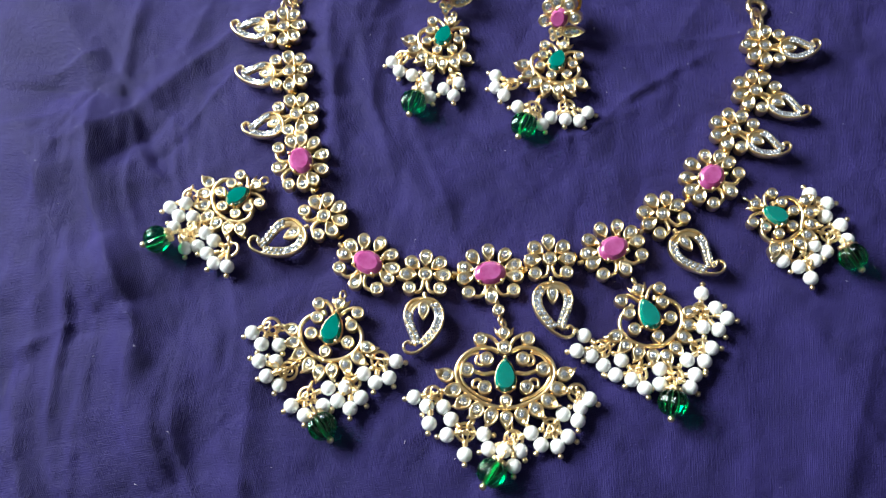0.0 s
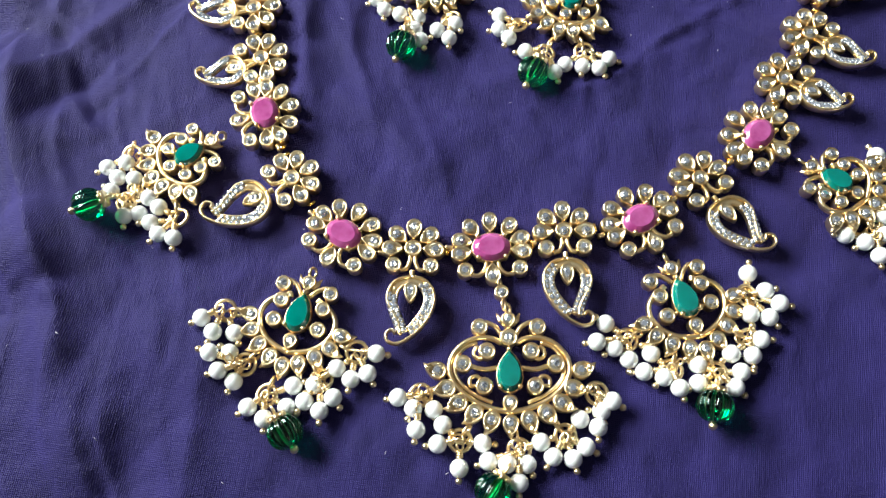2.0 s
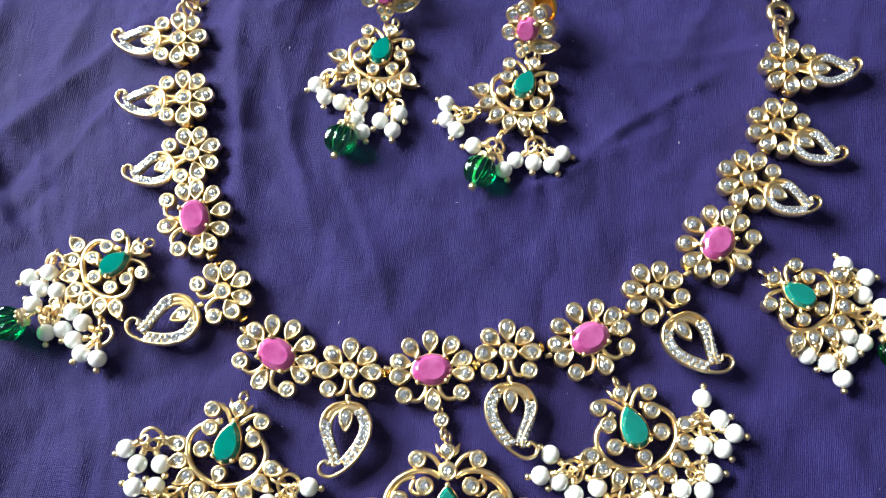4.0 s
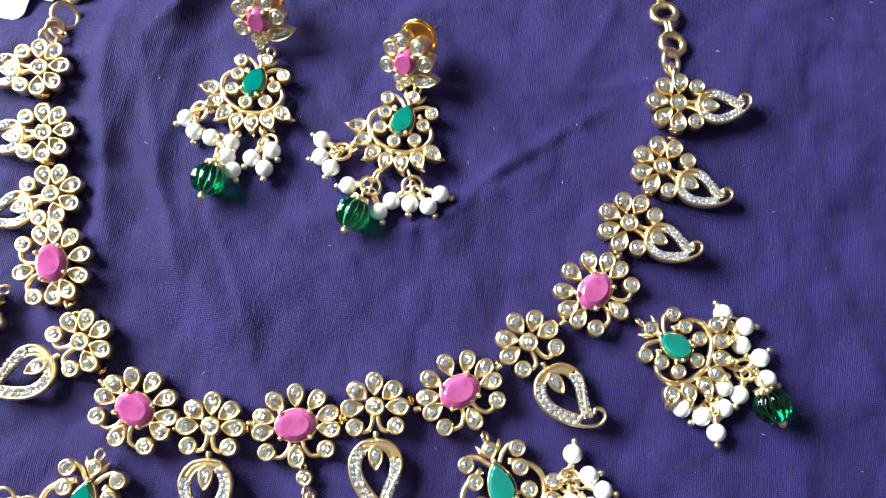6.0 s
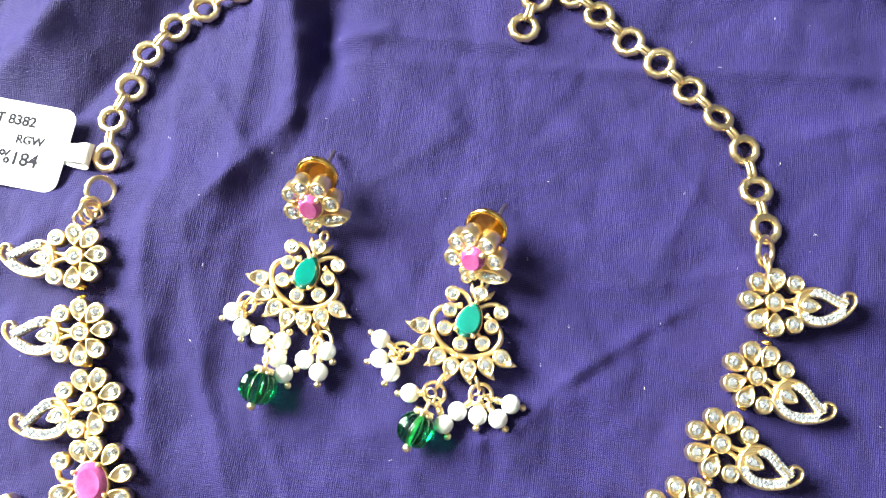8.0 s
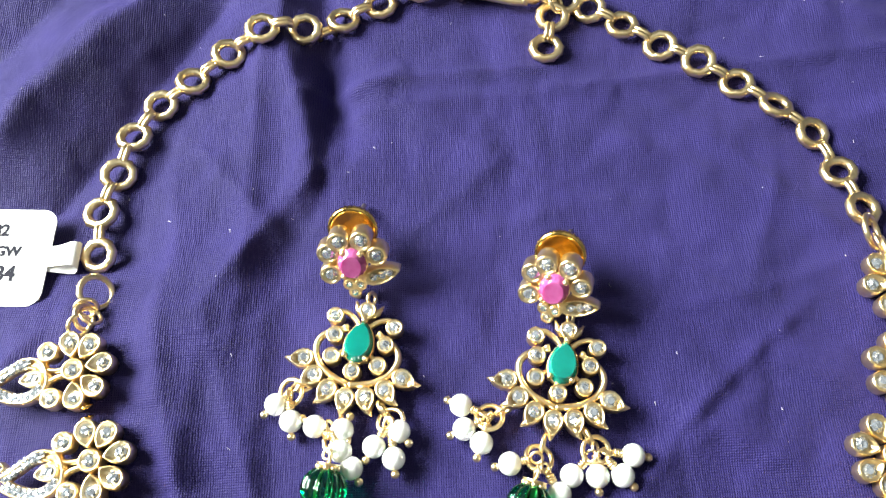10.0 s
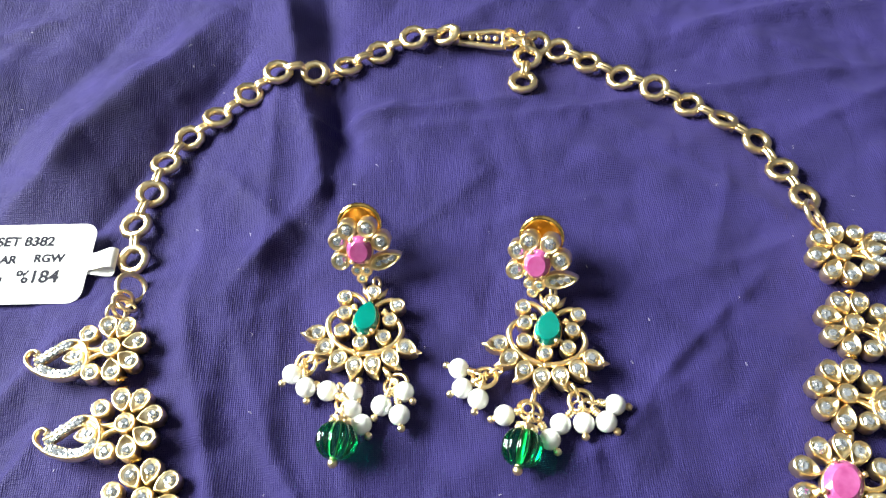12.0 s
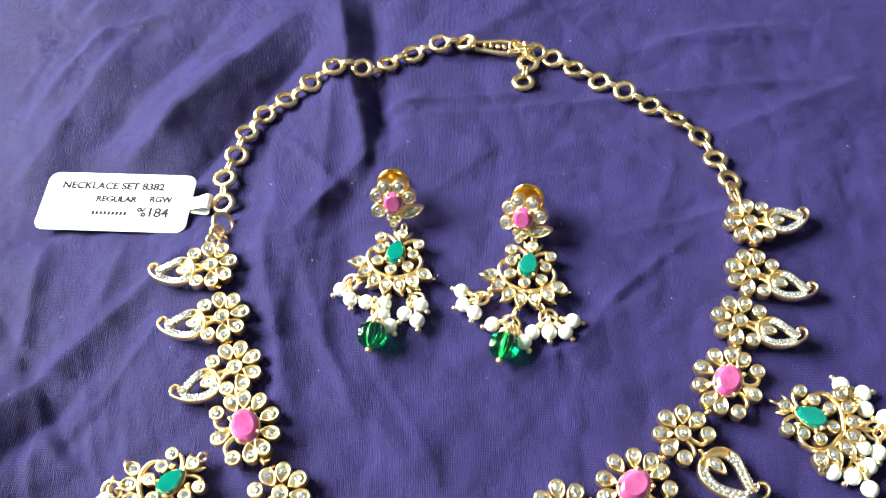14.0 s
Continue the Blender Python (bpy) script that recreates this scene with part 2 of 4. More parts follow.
def put(kind, name, parent, m, label=""):
    me, stones = kind
    ob = part(name, me, parent, m, label)
    for stone, at in stones:
        nm = {RUBY_BIG: "pink_stone", RUBY_STUD: "pink_stone", EMERALD_BIG: "green_stone", EMERALD_MID: "green_stone"}.get(stone, "clear_stone")
        part(nm, stone, ob, at)
    return ob


def polar(r, a):
    return r * math.sin(radians(a)), -r * math.cos(radians(a))


# ---- kinds of necklace pieces; local -y is the way they hang ----
def ruby_flower():
    s = Setting()
    for a in (0, 80, -80, 108, -108, 142, -142, 180):
        x, y = polar(1, a)
        s.petal(6.15 * x, 5.55 * y, a - 90, 4.5, 3.55)
    for side in (-1, 1):
        x, y = polar(7.2, 50 * side)
        s.cup(x, y, 1.65)
        s.wire([(1.1 * side, -2.6), (1.5 * side, -4.3), (2.7 * side, -5.6), (4.3 * side, -5.6)], 0.42, 1.5)
    oval = [(4.1 * math.cos(a), 3.2 * math.sin(a)) for a in (2 * math.pi * i / 20 for i in range(20))]
    bezel(s.bm, oval, (0, 0), 0, 0.5, 2.3)
    s.claws([(2.75, 2.3), (-2.75, 2.3), (2.75, -2.3), (-2.75, -2.3)], 2.9)
    s.stones.append((RUBY_BIG, place(0, 0, 2.25)))
    # links to the neighbours
    for side in (-1, 1):
        s.wire([(8.0 * side, 0.6), (9.3 * side, 0.9)], 0.5, 1.0)
    return s.finish("ruby_flower")


def paisley(s, top, length, width, mirror):
    """A pierced paisley with two rows of small stones, hanging from (0, top)."""
    k = length / 14.0
    w = width / 9.6
    def at(x, y):
        return (x * w * mirror, top + y * k)
    outer = [at(*p) for p in ((0, 0), (2.6, -0.6), (4.4, -2.6), (4.8, -5.2), (3.9, -8.2), (1.8, -11.2), (-0.6, -13.2), (-2.4, -13.9), (-4.0, -13.4), (-4.4, -12.0), (-3.4, -11.1), (-2.6, -11.8))]
    inner = [at(*p) for p in ((-2.6, -11.9), (-1.6, -12.0), (-2.0, -10.0), (-3.3, -7.6), (-4.6, -5.0), (-4.2, -2.4), (-2.6, -0.7), (0, 0))]
    tube(s.bm, [(p.x, p.y, 1.25) for p in curve(outer)], 0.38, 8, False, 2.9)
    tube(s.bm, [(p.x, p.y, 1.25) for p in curve(inner[1:])], 0.38, 8, False, 2.9)
    # inner edge of the pierced eye
    eye = [at(*p) for p in ((0, -1.4), (2.0, -2.2), (2.9, -4.4), (2.4, -6.8), (0.6, -9.6), (-0.7, -10.8), (-1.4, -9.4), (-2.5, -6.6), (-2.8, -4.0), (-1.8, -2.1))]
    tube(s.bm, [(p.x, p.y, 1.2) for p in curve(eye + [eye[0]])[:-1]], 0.28, 6, True, 3.2)
    # bed between edge and eye, and its stones
    right = [at(*p) for p in ((2.3, -1.4), (3.6, -3.4), (3.8, -5.4), (3.2, -7.4), (1.9, -9.6), (0.2, -11.6))]
    left = [at(*p) for p in ((-3.6, -3.6), (-3.6, -5.6), (-2.9, -7.6), (-2.0, -9.6), (-1.3, -11.6))]
    for row in (right, left):
        tube(s.bm, [(p.x, p.y, 1.0) for p in curve(row)], 1.15 * w ** 0.5, 6, False, 0.78)
        line = curve(row, 8)
        for i in range(2, len(line) - 1, 4):
            p, ahead = line[i], (line[i + 1] - line[i - 1]).normalized()
            for e in (-1, 1):
                x, y = p.x - ahead.y * e * 0.52 * w + ahead.x * e * 0.25, p.y + ahead.x * e * 0.52 * w + ahead.y * e * 0.25
                s.stones.append((STONE_PAVE, place(x, y, 1.9, i * 13, (i * 29) % 20 - 10, (i * 17) % 20 - 10)))
                q = line[min(i + 2, len(line) - 1)]
                ball(s.bm, (q.x - ahead.y * e * 0.62 * w, q.y + ahead.x * e * 0.62 * w, 1.95), 0.24, 6, 4)
    arch = [at(*p) for p in ((-3.6, -3.4), (-2.5, -1.6), (0, -0.8), (2.3, -1.4))]
    tube(s.bm, [(p.x, p.y, 1.05) for p in curve(arch)], 0.95 * w ** 0.5, 6, False, 0.85)
    x, y = at(0, -3.3)
    bezel(s.bm, drop_outline(4.3 * k + 0.4, 3.1), (x, y), 90, 0.6, 2.3)
    s.stones.append((STONE_DROP, place(x, y + 0.2, 1.75, 90)))


def flower(mirror, top, length, width):
    s = Setting()
    for a in (88, -88, 131, -131, 180):
        x, y = polar(4.2, a)
        s.petal(x, y, a - 90, 4.5, 3.75)
    s.cup(0, 0, 1.8)
    for side in (-1, 1):
        x, y = polar(5.3, 46 * side)
        s.cup(x, y, 1.65)
        s.wire([(0.5 * side, -1.5), (0.6 * side, -2.9), (1.2 * side, -4.2), (2.4 * side, -4.6)], 0.4, 1.5)
    s.wire([(0, -4.6), (0, top + 0.4)], 0.5, 1.2)
    paisley(s, top, length, width, mirror)
    return s.finish("paisley_flower")


def heart(s, half, y_mid, y_top, y_low, curl):
    """The open heart-shaped frame: each side starts in a curl and sweeps round to the foot."""
    for side in (-1, 1):
        cx, cy = curl
        pts = [(side * (cx - 1.6), cy + 1.0), (side * (cx - 1.2), cy + 1.9)]
        for a in (64, 42, 20, -4, -28, -52, -72):
            c, n = math.cos(radians(a)), math.sin(radians(a))
            pts.append((side * half * c, y_mid + n * (y_top - y_mid if n > 0 else y_mid - y_low)))
        pts.append((0, y_low - 0.3))
        s.wire(pts, 0.5, 1.5)


def crown(s):
    s.petal(0, -0.3, 90, 3.3, 3.2)
    for side in (-1, 1):
        tube(s.bm, [(side * 0.7, -1.0, 1.4), (side * 1.7, 0.0, 1.4), (side * 2.3, 1.3, 1.4)], [0.6, 0.55, 0.12])
    tube(s.bm, [(0, -2.6, 1.3), (0, -1.2, 1.3)], 0.5)
    torus(s.bm, (0, 2.2, 1.3), 1.0, 0.32, Matrix.Rotation(radians(60), 3, "Y"))


def leaf(s, x, y, turn, bend, size=1.0):
    """A small pear cup with a pointed, bent tip; turn: the way the tip points."""
    s.petal(x, y, turn + 180, 4.1 * size, 3.45 * size, 2.3)
    c, n = math.cos(radians(turn)), math.sin(radians(turn))
    tip = [(x + c * d - n * e * bend, y + n * d + c * e * bend, 1.5) for d, e in ((0.9, 0.0), (1.8, 0.15), (2.7, 0.6))]
    tube(s.bm, tip, [0.9, 0.62, 0.1], 6)


def small_drop():
    s = Setting()
    crown(s)
    for side in (-1, 1):
        s.cup(4.9 * side, -2.0, 1.42)
        s.wire([(0.8 * side, -2.7), (2.0 * side, -1.6), (3.4 * side, -0.9), (4.4 * side, -1.0)], 0.4)
        s.cup(4.2 * side, -5.1, 1.42)
        s.cup(3.8 * side, -8.6, 1.42)
        s.wire([(2.2 * side, -7.2), (3.0 * side, -7.8)], 0.35)
        leaf(s, 8.4 * side, -9.9, -90 + 72 * side, side)
        leaf(s, 6.1 * side, -12.4, -90 + 42 * side, side)
        leaf(s, 3.2 * side, -14.2, -90 + 22 * side, side)
    s.cup(0, -10.3, 1.42)
    leaf(s, 0, -15.0, -90, 0)
    heart(s, 6.7, -7.0, -3.4, -12.2, (4.2, -5.1))
    bezel(s.bm, drop_outline(7.2, 5.25, 20, 0.2), (0, -5.5), -90, 0.5, 2.2)
    s.stones.append((EMERALD_MID, place(0, -5.5, 2.15, -90)))
    s.claws([(0, -2.0), (1.7, -8.1), (-1.7, -8.1)], 2.8, 0.5)
    return s.finish("small_drop")


def broad_drop():
    s = Setting()
    crown(s)
    for side in (-1, 1):
        s.cup(5.0 * side, -1.4, 1.58)
        s.wire([(0.9 * side, -2.9), (2.0 * side, -1.4), (3.4 * side, -0.4), (4.5 * side, -0.3)], 0.42)
        s.cup(4.4 * side, -4.8, 1.58)
        s.cup(4.6 * side, -9.0, 1.58)
        s.wire([(2.4 * side, -9.0), (3.6 * side, -9.0)], 0.35)
        leaf(s, 9.8 * side, -9.1, -90 + 92 * side, side)
        leaf(s, 8.4 * side, -12.2, -90 + 62 * side, side)
        leaf(s, 6.0 * side, -14.7, -90 + 40 * side, side)
        leaf(s, 3.0 * side, -16.6, -90 + 18 * side, side)
    s.petal(0, -12.6, 90, 3.4, 3.2)
    leaf(s, 0, -17.8, -90, 0)
    heart(s, 7.7, -7.8, -2.9, -14.4, (4.4, -4.8))
    bezel(s.bm, drop_outline(8.4, 5.8, 20, 0.27), (0, -6.6), -90, 0.5, 2.2)
    s.stones.append((EMERALD_BIG, place(0, -6.6, 2.15, -90)))
    s.claws([(0, -2.4), (1.9, -9.6), (-1.9, -9.6)], 2.8, 0.5)
    return s.finish("broad_drop")


def centre_drop():
    s = Setting()
    crown(s)
    s.cup(0, -3.7, 1.8)
    for side in (-1, 1):
        s.cup(5.7 * side, -1.6, 1.7)
        s.wire([(1.2 * side, -3.4), (2.4 * side, -1.6), (3.8 * side, -0.7), (5.0 * side, -0.4)], 0.42)
        s.cup(4.3 * side, -6.4, 1.7)
        s.cup(9.0 * side, -8.9, 1.75)
        s.cup(4.9 * side, -13.2, 1.7)
        s.wire([(2.4 * side, -9.6), (5.0 * side, -9.9), (7.6 * side, -9.2)], 0.45)
        s.wire([(4.4 * side, -7.4), (5.8 * side, -7.9), (6.9 * side, -7.0), (6.4 * side, -5.6), (5.4 * side, -5.8)], 0.36)
        s.wire([(5.2 * side, -12.2), (6.4 * side, -11.2), (7.6 * side, -11.7), (7.6 * side, -13.0), (6.7 * side, -13.1)], 0.36)
        s.wire([(1.4 * side, -4.8), (3.4 * side, -3.8), (6.0 * side, -3.7), (8.8 * side, -4.8), (11.0 * side, -7.2), (11.6 * side, -10.2), (10.2 * side, -13.2), (7.2 * side, -15.8), (3.6 * side, -17.4), (0, -18.1)], 0.5, 1.6)
        s.wire([(6.2 * side, -4.6), (8.6 * side, -5.6), (10.2 * side, -7.6), (10.6 * side, -10.0), (9.4 * side, -12.6), (6.6 * side, -14.9), (3.4 * side, -16.3)], 0.36, 1.4)
        for x, y, a in ((14.3, -10.0, 108), (12.5, -13.7, 78), (10.2, -16.6, 58), (7.1, -18.6, 40), (3.7, -20.0, 20)):
            leaf(s, x * side, y, -90 + a * side, side, 1.1)
            s.wire([(x * side * 0.86, y * 0.93 - 0.6), (x * side * 0.93, y * 0.97 - 0.3)], 0.5, 1.3)
    s.petal(0, -16.6, 90, 3.6, 3.3)
    leaf(s, 0, -20.6, -90, 0)
    bezel(s.bm, drop_outline(8.4, 5.8, 20, 0.27), (0, -10.4), -90, 0.5, 2.2)
    s.stones.append((EMERALD_BIG, place(0, -10.4, 2.15, -90)))
    s.claws([(0, -6.2), (1.9, -13.4), (-1.9, -13.4)], 2.8, 0.5)
    return s.finish("centre_drop")


def pearl_mesh():
    bm = bmesh.new()
    ball(bm, (0, 0, 0), 1.8, 20, 14)
    return mesh_of(bm, "pearl", PEARL)


def pin_mesh(reach, name):
    """A wire pin through a bead: a ball at the outer end, two turns of wire at the inner one."""
    bm = bmesh.new()
    ball(bm, (reach + 0.45, 0, 0), 0.68, 10, 7)
    tube(bm, [(-reach - 1.5, 0, 0), (reach, 0, 0)], 0.28)
    for k in range(3):
        torus(bm, (-reach - 0.15 - 0.42 * k, 0, 0), 0.5, 0.24, Matrix.Rotation(radians(90), 3, "Y"), 10, 5)
    torus(bm, (-reach - 2.2, 0, 0), 0.9, 0.25, Matrix.Rotation(radians(70), 3, "X"), 12, 5)
    return mesh_of(bm, name, GOLD)


def bead_mesh():
    """A melon bead: ten lobes round the pin, which runs along x."""
    bm = bmesh.new()
    rings = []
    for i in range(15):
        a = math.pi * (i + 0.35) / 14.7
        x, r = -3.15 * math.cos(a), 3.5 * math.sin(a) ** 0.8
        rings.append([(x, r * (1 - 0.22 * (1 - abs(math.sin(5 * b))) ** 1.5) * math.cos(b), r * (1 - 0.22 * (1 - abs(math.sin(5 * b))) ** 1.5) * math.sin(b)) for b in (2 * math.pi * k / 72 for k in range(72))])
    loft(bm, rings, True, (True, True))
    return mesh_of(bm, "bead", BEAD)


def bead_pin_mesh():
    bm = bmesh.new()
    ball(bm, (3.7, 0, 0), 0.85, 12, 8)
    tube(bm, [(-5.0, 0, 0), (4.0, 0, 0)], 0.3)
    for k in range(8):
        b = 2 * math.pi * k / 8
        ball(bm, (-3.1, 1.45 * math.cos(b), 1.55 * math.sin(b)), 0.5, 8, 5)
    bmesh.ops.create_cone(bm, cap_ends=True, segments=14, radius1=1.0, radius2=1.9, depth=0.8, matrix=Matrix.Translation((-3.35, 0, 0)) @ Matrix.Rotation(radians(-90), 4, "Y"))
    torus(bm, (-4.9, 0, 0), 0.9, 0.28, Matrix.Rotation(radians(80), 3, "X"), 12, 5)
    return mesh_of(bm, "bead_pin", GOLD)


def ring_mesh():
    bm = bmesh.new()
    torus(bm, (0, 0, 0), 2.05, 0.4, None, 18, 7)
    return mesh_of(bm, "jump_ring", GOLD)


PEARL_ME, PIN_ME, BEAD_ME, BEAD_PIN_ME, RING_ME = pearl_mesh(), pin_mesh(1.9, "head_pin"), bead_mesh(), bead_pin_mesh(), ring_mesh()
rnd = random.Random(4)


def eyelet_mesh():
    bm = bmesh.new()
    torus(bm, (0, 0, 0), 0.95, 0.33, Matrix.Rotation(radians(75), 3, "X"), 12, 6, 1.5)
    return mesh_of(bm, "eyelet", GOLD)


EYELET_ME = eyelet_mesh()


def fringe(owner, inverse, rings, pearls, bead, middle, origin):
    """Rings, pearls on pins and the melon bead of a drop, at places on the cloth in millimetres."""
    ox, oy = origin
    for x, y in rings:
        z = bed(ox + x, oy + y, 1.8)
        part("jump_ring", RING_ME, owner, inverse @ place(x, y, z + 1.5, rnd.uniform(0, 360), rnd.uniform(5, 24)))
        d = Vector((middle[0] - x, middle[1] - y)).normalized() * 2.3
        part("eyelet", EYELET_ME, owner, inverse @ place(x + d.x, y + d.y, z + 1.7, math.degrees(math.atan2(d.y, d.x)), rnd.uniform(-20, 20)))
    done = []
    for x, y in pearls:
        near = min(rings, key=lambda r: (r[0] - x) ** 2 + (r[1] - y) ** 2)
        way = math.degrees(math.atan2(y - near[1], x - near[0]))
        z = 1.9 + bed(ox + x, oy + y) + sum(1.2 for a, b in done if math.hypot(a - x, b - y) < 3.0)
        done.append((x, y))
        m = inverse @ place(x, y, z, way, rnd.uniform(0, 360), rnd.uniform(-4, 14))
        part("pearl", PEARL_ME, owner, m)
        part("head_pin", PIN_ME, owner, m)
    x, y, near = bead[0], bead[1], min(rings, key=lambda r: (r[0] - bead[0]) ** 2 + (r[1] - bead[1]) ** 2)
    m = inverse @ place(x, y, 3.45 + bed(ox + x, oy + y, 2), math.degrees(math.atan2(y - near[1], x - near[0])), 0, 6)
    part("melon_bead", BEAD_ME, owner, m, "green ribbed glass melon bead")
    part("bead_pin", BEAD_PIN_ME, owner, m)


# ---- cloth, table, unseen room added for its bounce light ----
# from x, y to x, y, half width, height, in millimetres
FOLDS = [
    (-84, 112, -52, 150, 7, 4.8), (-70, 104, -44, 141, 4, -2.4), (-114, 106, -98, 146, 9, 3.9), (-95, 120, -70, 158, 6, -2.2),
    (-31, 160, -25, 104, 4.5, 3.6), (-21, 156, -19, 112, 4, -3.3), (-20, 122, -24, 98, 3, -2.4), (-21, 106, -38, 86, 3.5, 2.0),
    (-29, 96, -31, 44, 4.5, -0.6), (-49, 102, -45, 78, 4, 1.4), (-20, 113, 20, 115, 1.6, 0.5),
    (-7, 121, -17, 118, 3, 1.4), (28, 105, 59, 86, 4, 1.0), (74, 127, 98, 103, 5, 1.8), (37, 70, 63, 76, 2, 0.6), (0, 140, 28, 156, 6, 2.1),
    (-120, 20, -109, -40, 5, 1.8), (-108, -4, -102, -39, 3, 1.4),
    (-108, 36, -73, 73, 3, 1.4), (-103, 26, -88, 45, 3.5, -1.4), (-49, 77, -43, 32, 3, 1.2), (-41, 74, -29, 29, 2.4, 1.0), (-37, 36, -21, 23, 2.5, 0.9),
    (-144, 62, -122, 20, 6, 2.4), (-113, -37, -103, -60, 4, 1.5), (-87, -27, -71, -57, 4, 1.2), (73, -2, 90, -33, 5, 1.0),
    (57, -13, 62, -47, 4, 0.8), (-136, 83, -116, 53, 5, 2.0), (95, 84, 101, 52, 4, 0.9), (-24, 44, -10, 10, 2.0, 0.8), (5, 34, 40, 52, 2.2, 0.6),
]
CREASES = [
    (-22, 119, 21, 120, 1.5, 0.9), (32, 116, 92, 118, 1.8, 1.0), (40, 111, 60, 86, 2.2, 0.7), (-9, 115, 23, 92, 1.6, 0.6),
    (37, 78, 54, 63, 1.6, 0.6), (10, 77, 20, 55, 1.4, 0.8), (20, 55, 17, 37, 1.6, 0.7), (-1, 66, 14, 53, 1.6, 0.7),
    (54, 68, 36, 54, 1.5, 0.7), (36, 54, 23, 42, 1.5, 0.6), (57, 95, 48, 75, 1.8, 0.6), (29, 54, 48, 44, 1.5, 0.5),
    (-135, 45, -117, 57, 1.8, 1.0), (-135, 32, -123, 36, 1.6, 0.9), (-118, 32, -114, 46, 1.6, -0.9), (-96, 30, -89, 23, 1.5, 0.8),
    (-106, 52, -85, 37, 1.6, 0.8), (-85, 38, -75, 54, 1.5, 0.8), (-114, -27, -99, -17, 1.6, 0.6), (-91, -16, -75, -24, 1.6, 0.6),
    (70, -5, 86, -15, 1.6, 0.6), (32, 68, 55, 57, 1.6, 0.5), (-117, 128, -105, 154, 3.0, 1.6), (-102, 158, -86, 163, 3.0, 1.2),
    (67, 136, 98, 140, 2.2, 1.0), (80, 105, 110, 115, 2.2, 0.9), (-43, 107, -31, 91, 1.6, 0.8), (-7, 89, 8, 101, 1.6, 0.5),
    (24, 61, 45, 47, 1.6, 0.6),
]


# crests from x, y to x, y: width of the slope towards the window, of the slope away from it, height
CRESTS = [
    (-113, 40, -94, -7, 20, 9, 5.6), (-96, -3, -74, -48, 18, 9, 4.8), (-57, -22, -54, -60, 9, 4, 2.4), (-106, 78, -107, 50, 9, 4, 3.2),
    (-41, 78, -45, 52, 6, 4, 1.5), (-45, 55, -46, 26, 5, 3, 1.2), (-33, 76, -35, 44, 4, 2, 0.8), (-97, -26, -93, -58, 8, 2, 1.5),
    (-71, -12, -64, -31, 3, 1.5, 0.7), (61, -6, 50, -47, 9, 4, 1.3), (93, -4, 83, -44, 9, 5, 1.6), (-48, 88, -48, 64, 5, 3, 1.0),
    (-29, 45, -17, 18, 5, 2, 0.9), (34, 67, 44, 51, 4, 2, 0.6), (88, 94, 100, 86, 5, 3, 1.2), (102, 33, 110, 13, 7, 5, 1.5),
    (-81, 117, -64, 142, 9, 6, 3.6), (-32, 136, -36, 99, 7, 3, 2.3), (-35, 99, -38, 71, 8, 3, 1.7), (-117, 38, -123, -12, 5, 7, 1.5),
    (36, 82, 54, 69, 3, 1.5, 0.6), (28, 92, 36, 82, 2.5, 1.5, 0.5), (7, 89, 28, 92, 2, 2, 0.5), (53, 133, 103, 137, 4, 2, 0.9),
    (76, 129, 111, 110, 3, 3, 0.9), (89, 96, 112, 86, 3, 2, 0.8), (-43, 77, -25, 107, 3, 2, 0.9), (-40, 56, -20, 20, 3, 2, 0.8),
    (-11, 41, 5, 23, 2.5, 2, 0.6), (20, 41, 31, 29, 2.5, 2, 0.5), (-91, 28, -85, 35, 2, 2, -0.9), (-113, 59, -91, 28, 3, 3, -1.3),
    (-140, 46, -120, 47, 3, 3, -1.2), (-137, 34, -124, 39, 2.5, 2.5, -1.0), (-90, 60, -85, 80, 4, 3, 1.2), (-82, 55, -76, 59, 1.5, 1.5, -0.6),
    (-116, -29, -115, -46, 4, 5, -1.6), (33, -33, 30, -51, 5, 3, 0.8), (7, 22, 17, 13, 2, 2, 0.5), (48, 125, 66, 128, 3, 3, -0.8),
]


def crease(x, y, scale, seed):
    """Sharp little creases where the noise changes sign."""
    return (1 - abs(noise.noise((x / scale, y / scale, seed))) * 1.6) ** 3


ALL_FOLDS = [np.array(c, dtype=float) for c in zip(*(FOLDS + CREASES))]


def ridges(x, y):
    """Sum of all folds at a point: each a ridge along a line, fading at its ends."""
    x0, y0, x1, y1, width, height = ALL_FOLDS
    dx, dy = x1 - x0, y1 - y0
    n = np.hypot(dx, dy)
    u = ((x - x0) * dx + (y - y0) * dy) / (n * n)
    v = np.abs((x - x0) * dy - (y - y0) * dx) / n
    end = np.clip(1 - (np.maximum(0, np.abs(u - 0.5) - 0.35) / 0.4) ** 2, 0, 1)
    return float(np.sum(height * end * np.exp(-(v / width) ** 1.35)))


ALL_CRESTS = [np.array(c, dtype=float) for c in zip(*CRESTS)]


def crests(x, y):
    """Sum of the sharp-backed folds, whose two slopes differ in width."""
    x0, y0, x1, y1, near, far, height = ALL_CRESTS
    dx, dy = x1 - x0, y1 - y0
    n = np.hypot(dx, dy)
    u = ((x - x0) * dx + (y - y0) * dy) / (n * n)
    v = ((y - y0) * dx - (x - x0) * dy) / n * np.where(dy < 0, 1, -1)
    v = np.where(np.abs(dx) > 3 * np.abs(dy), -((y - y0) * dx - (x - x0) * dy) / n * np.where(dx > 0, 1, -1), v)
    end = np.clip(1 - (np.maximum(0, np.abs(u - 0.5) - 0.3) / 0.35) ** 2, 0, 1)
    r = np.abs(v) / np.where(v < 0, near, far)
    return float(np.sum(height * end * np.exp(-np.sqrt(r * r + 0.003) ** 1.15)))


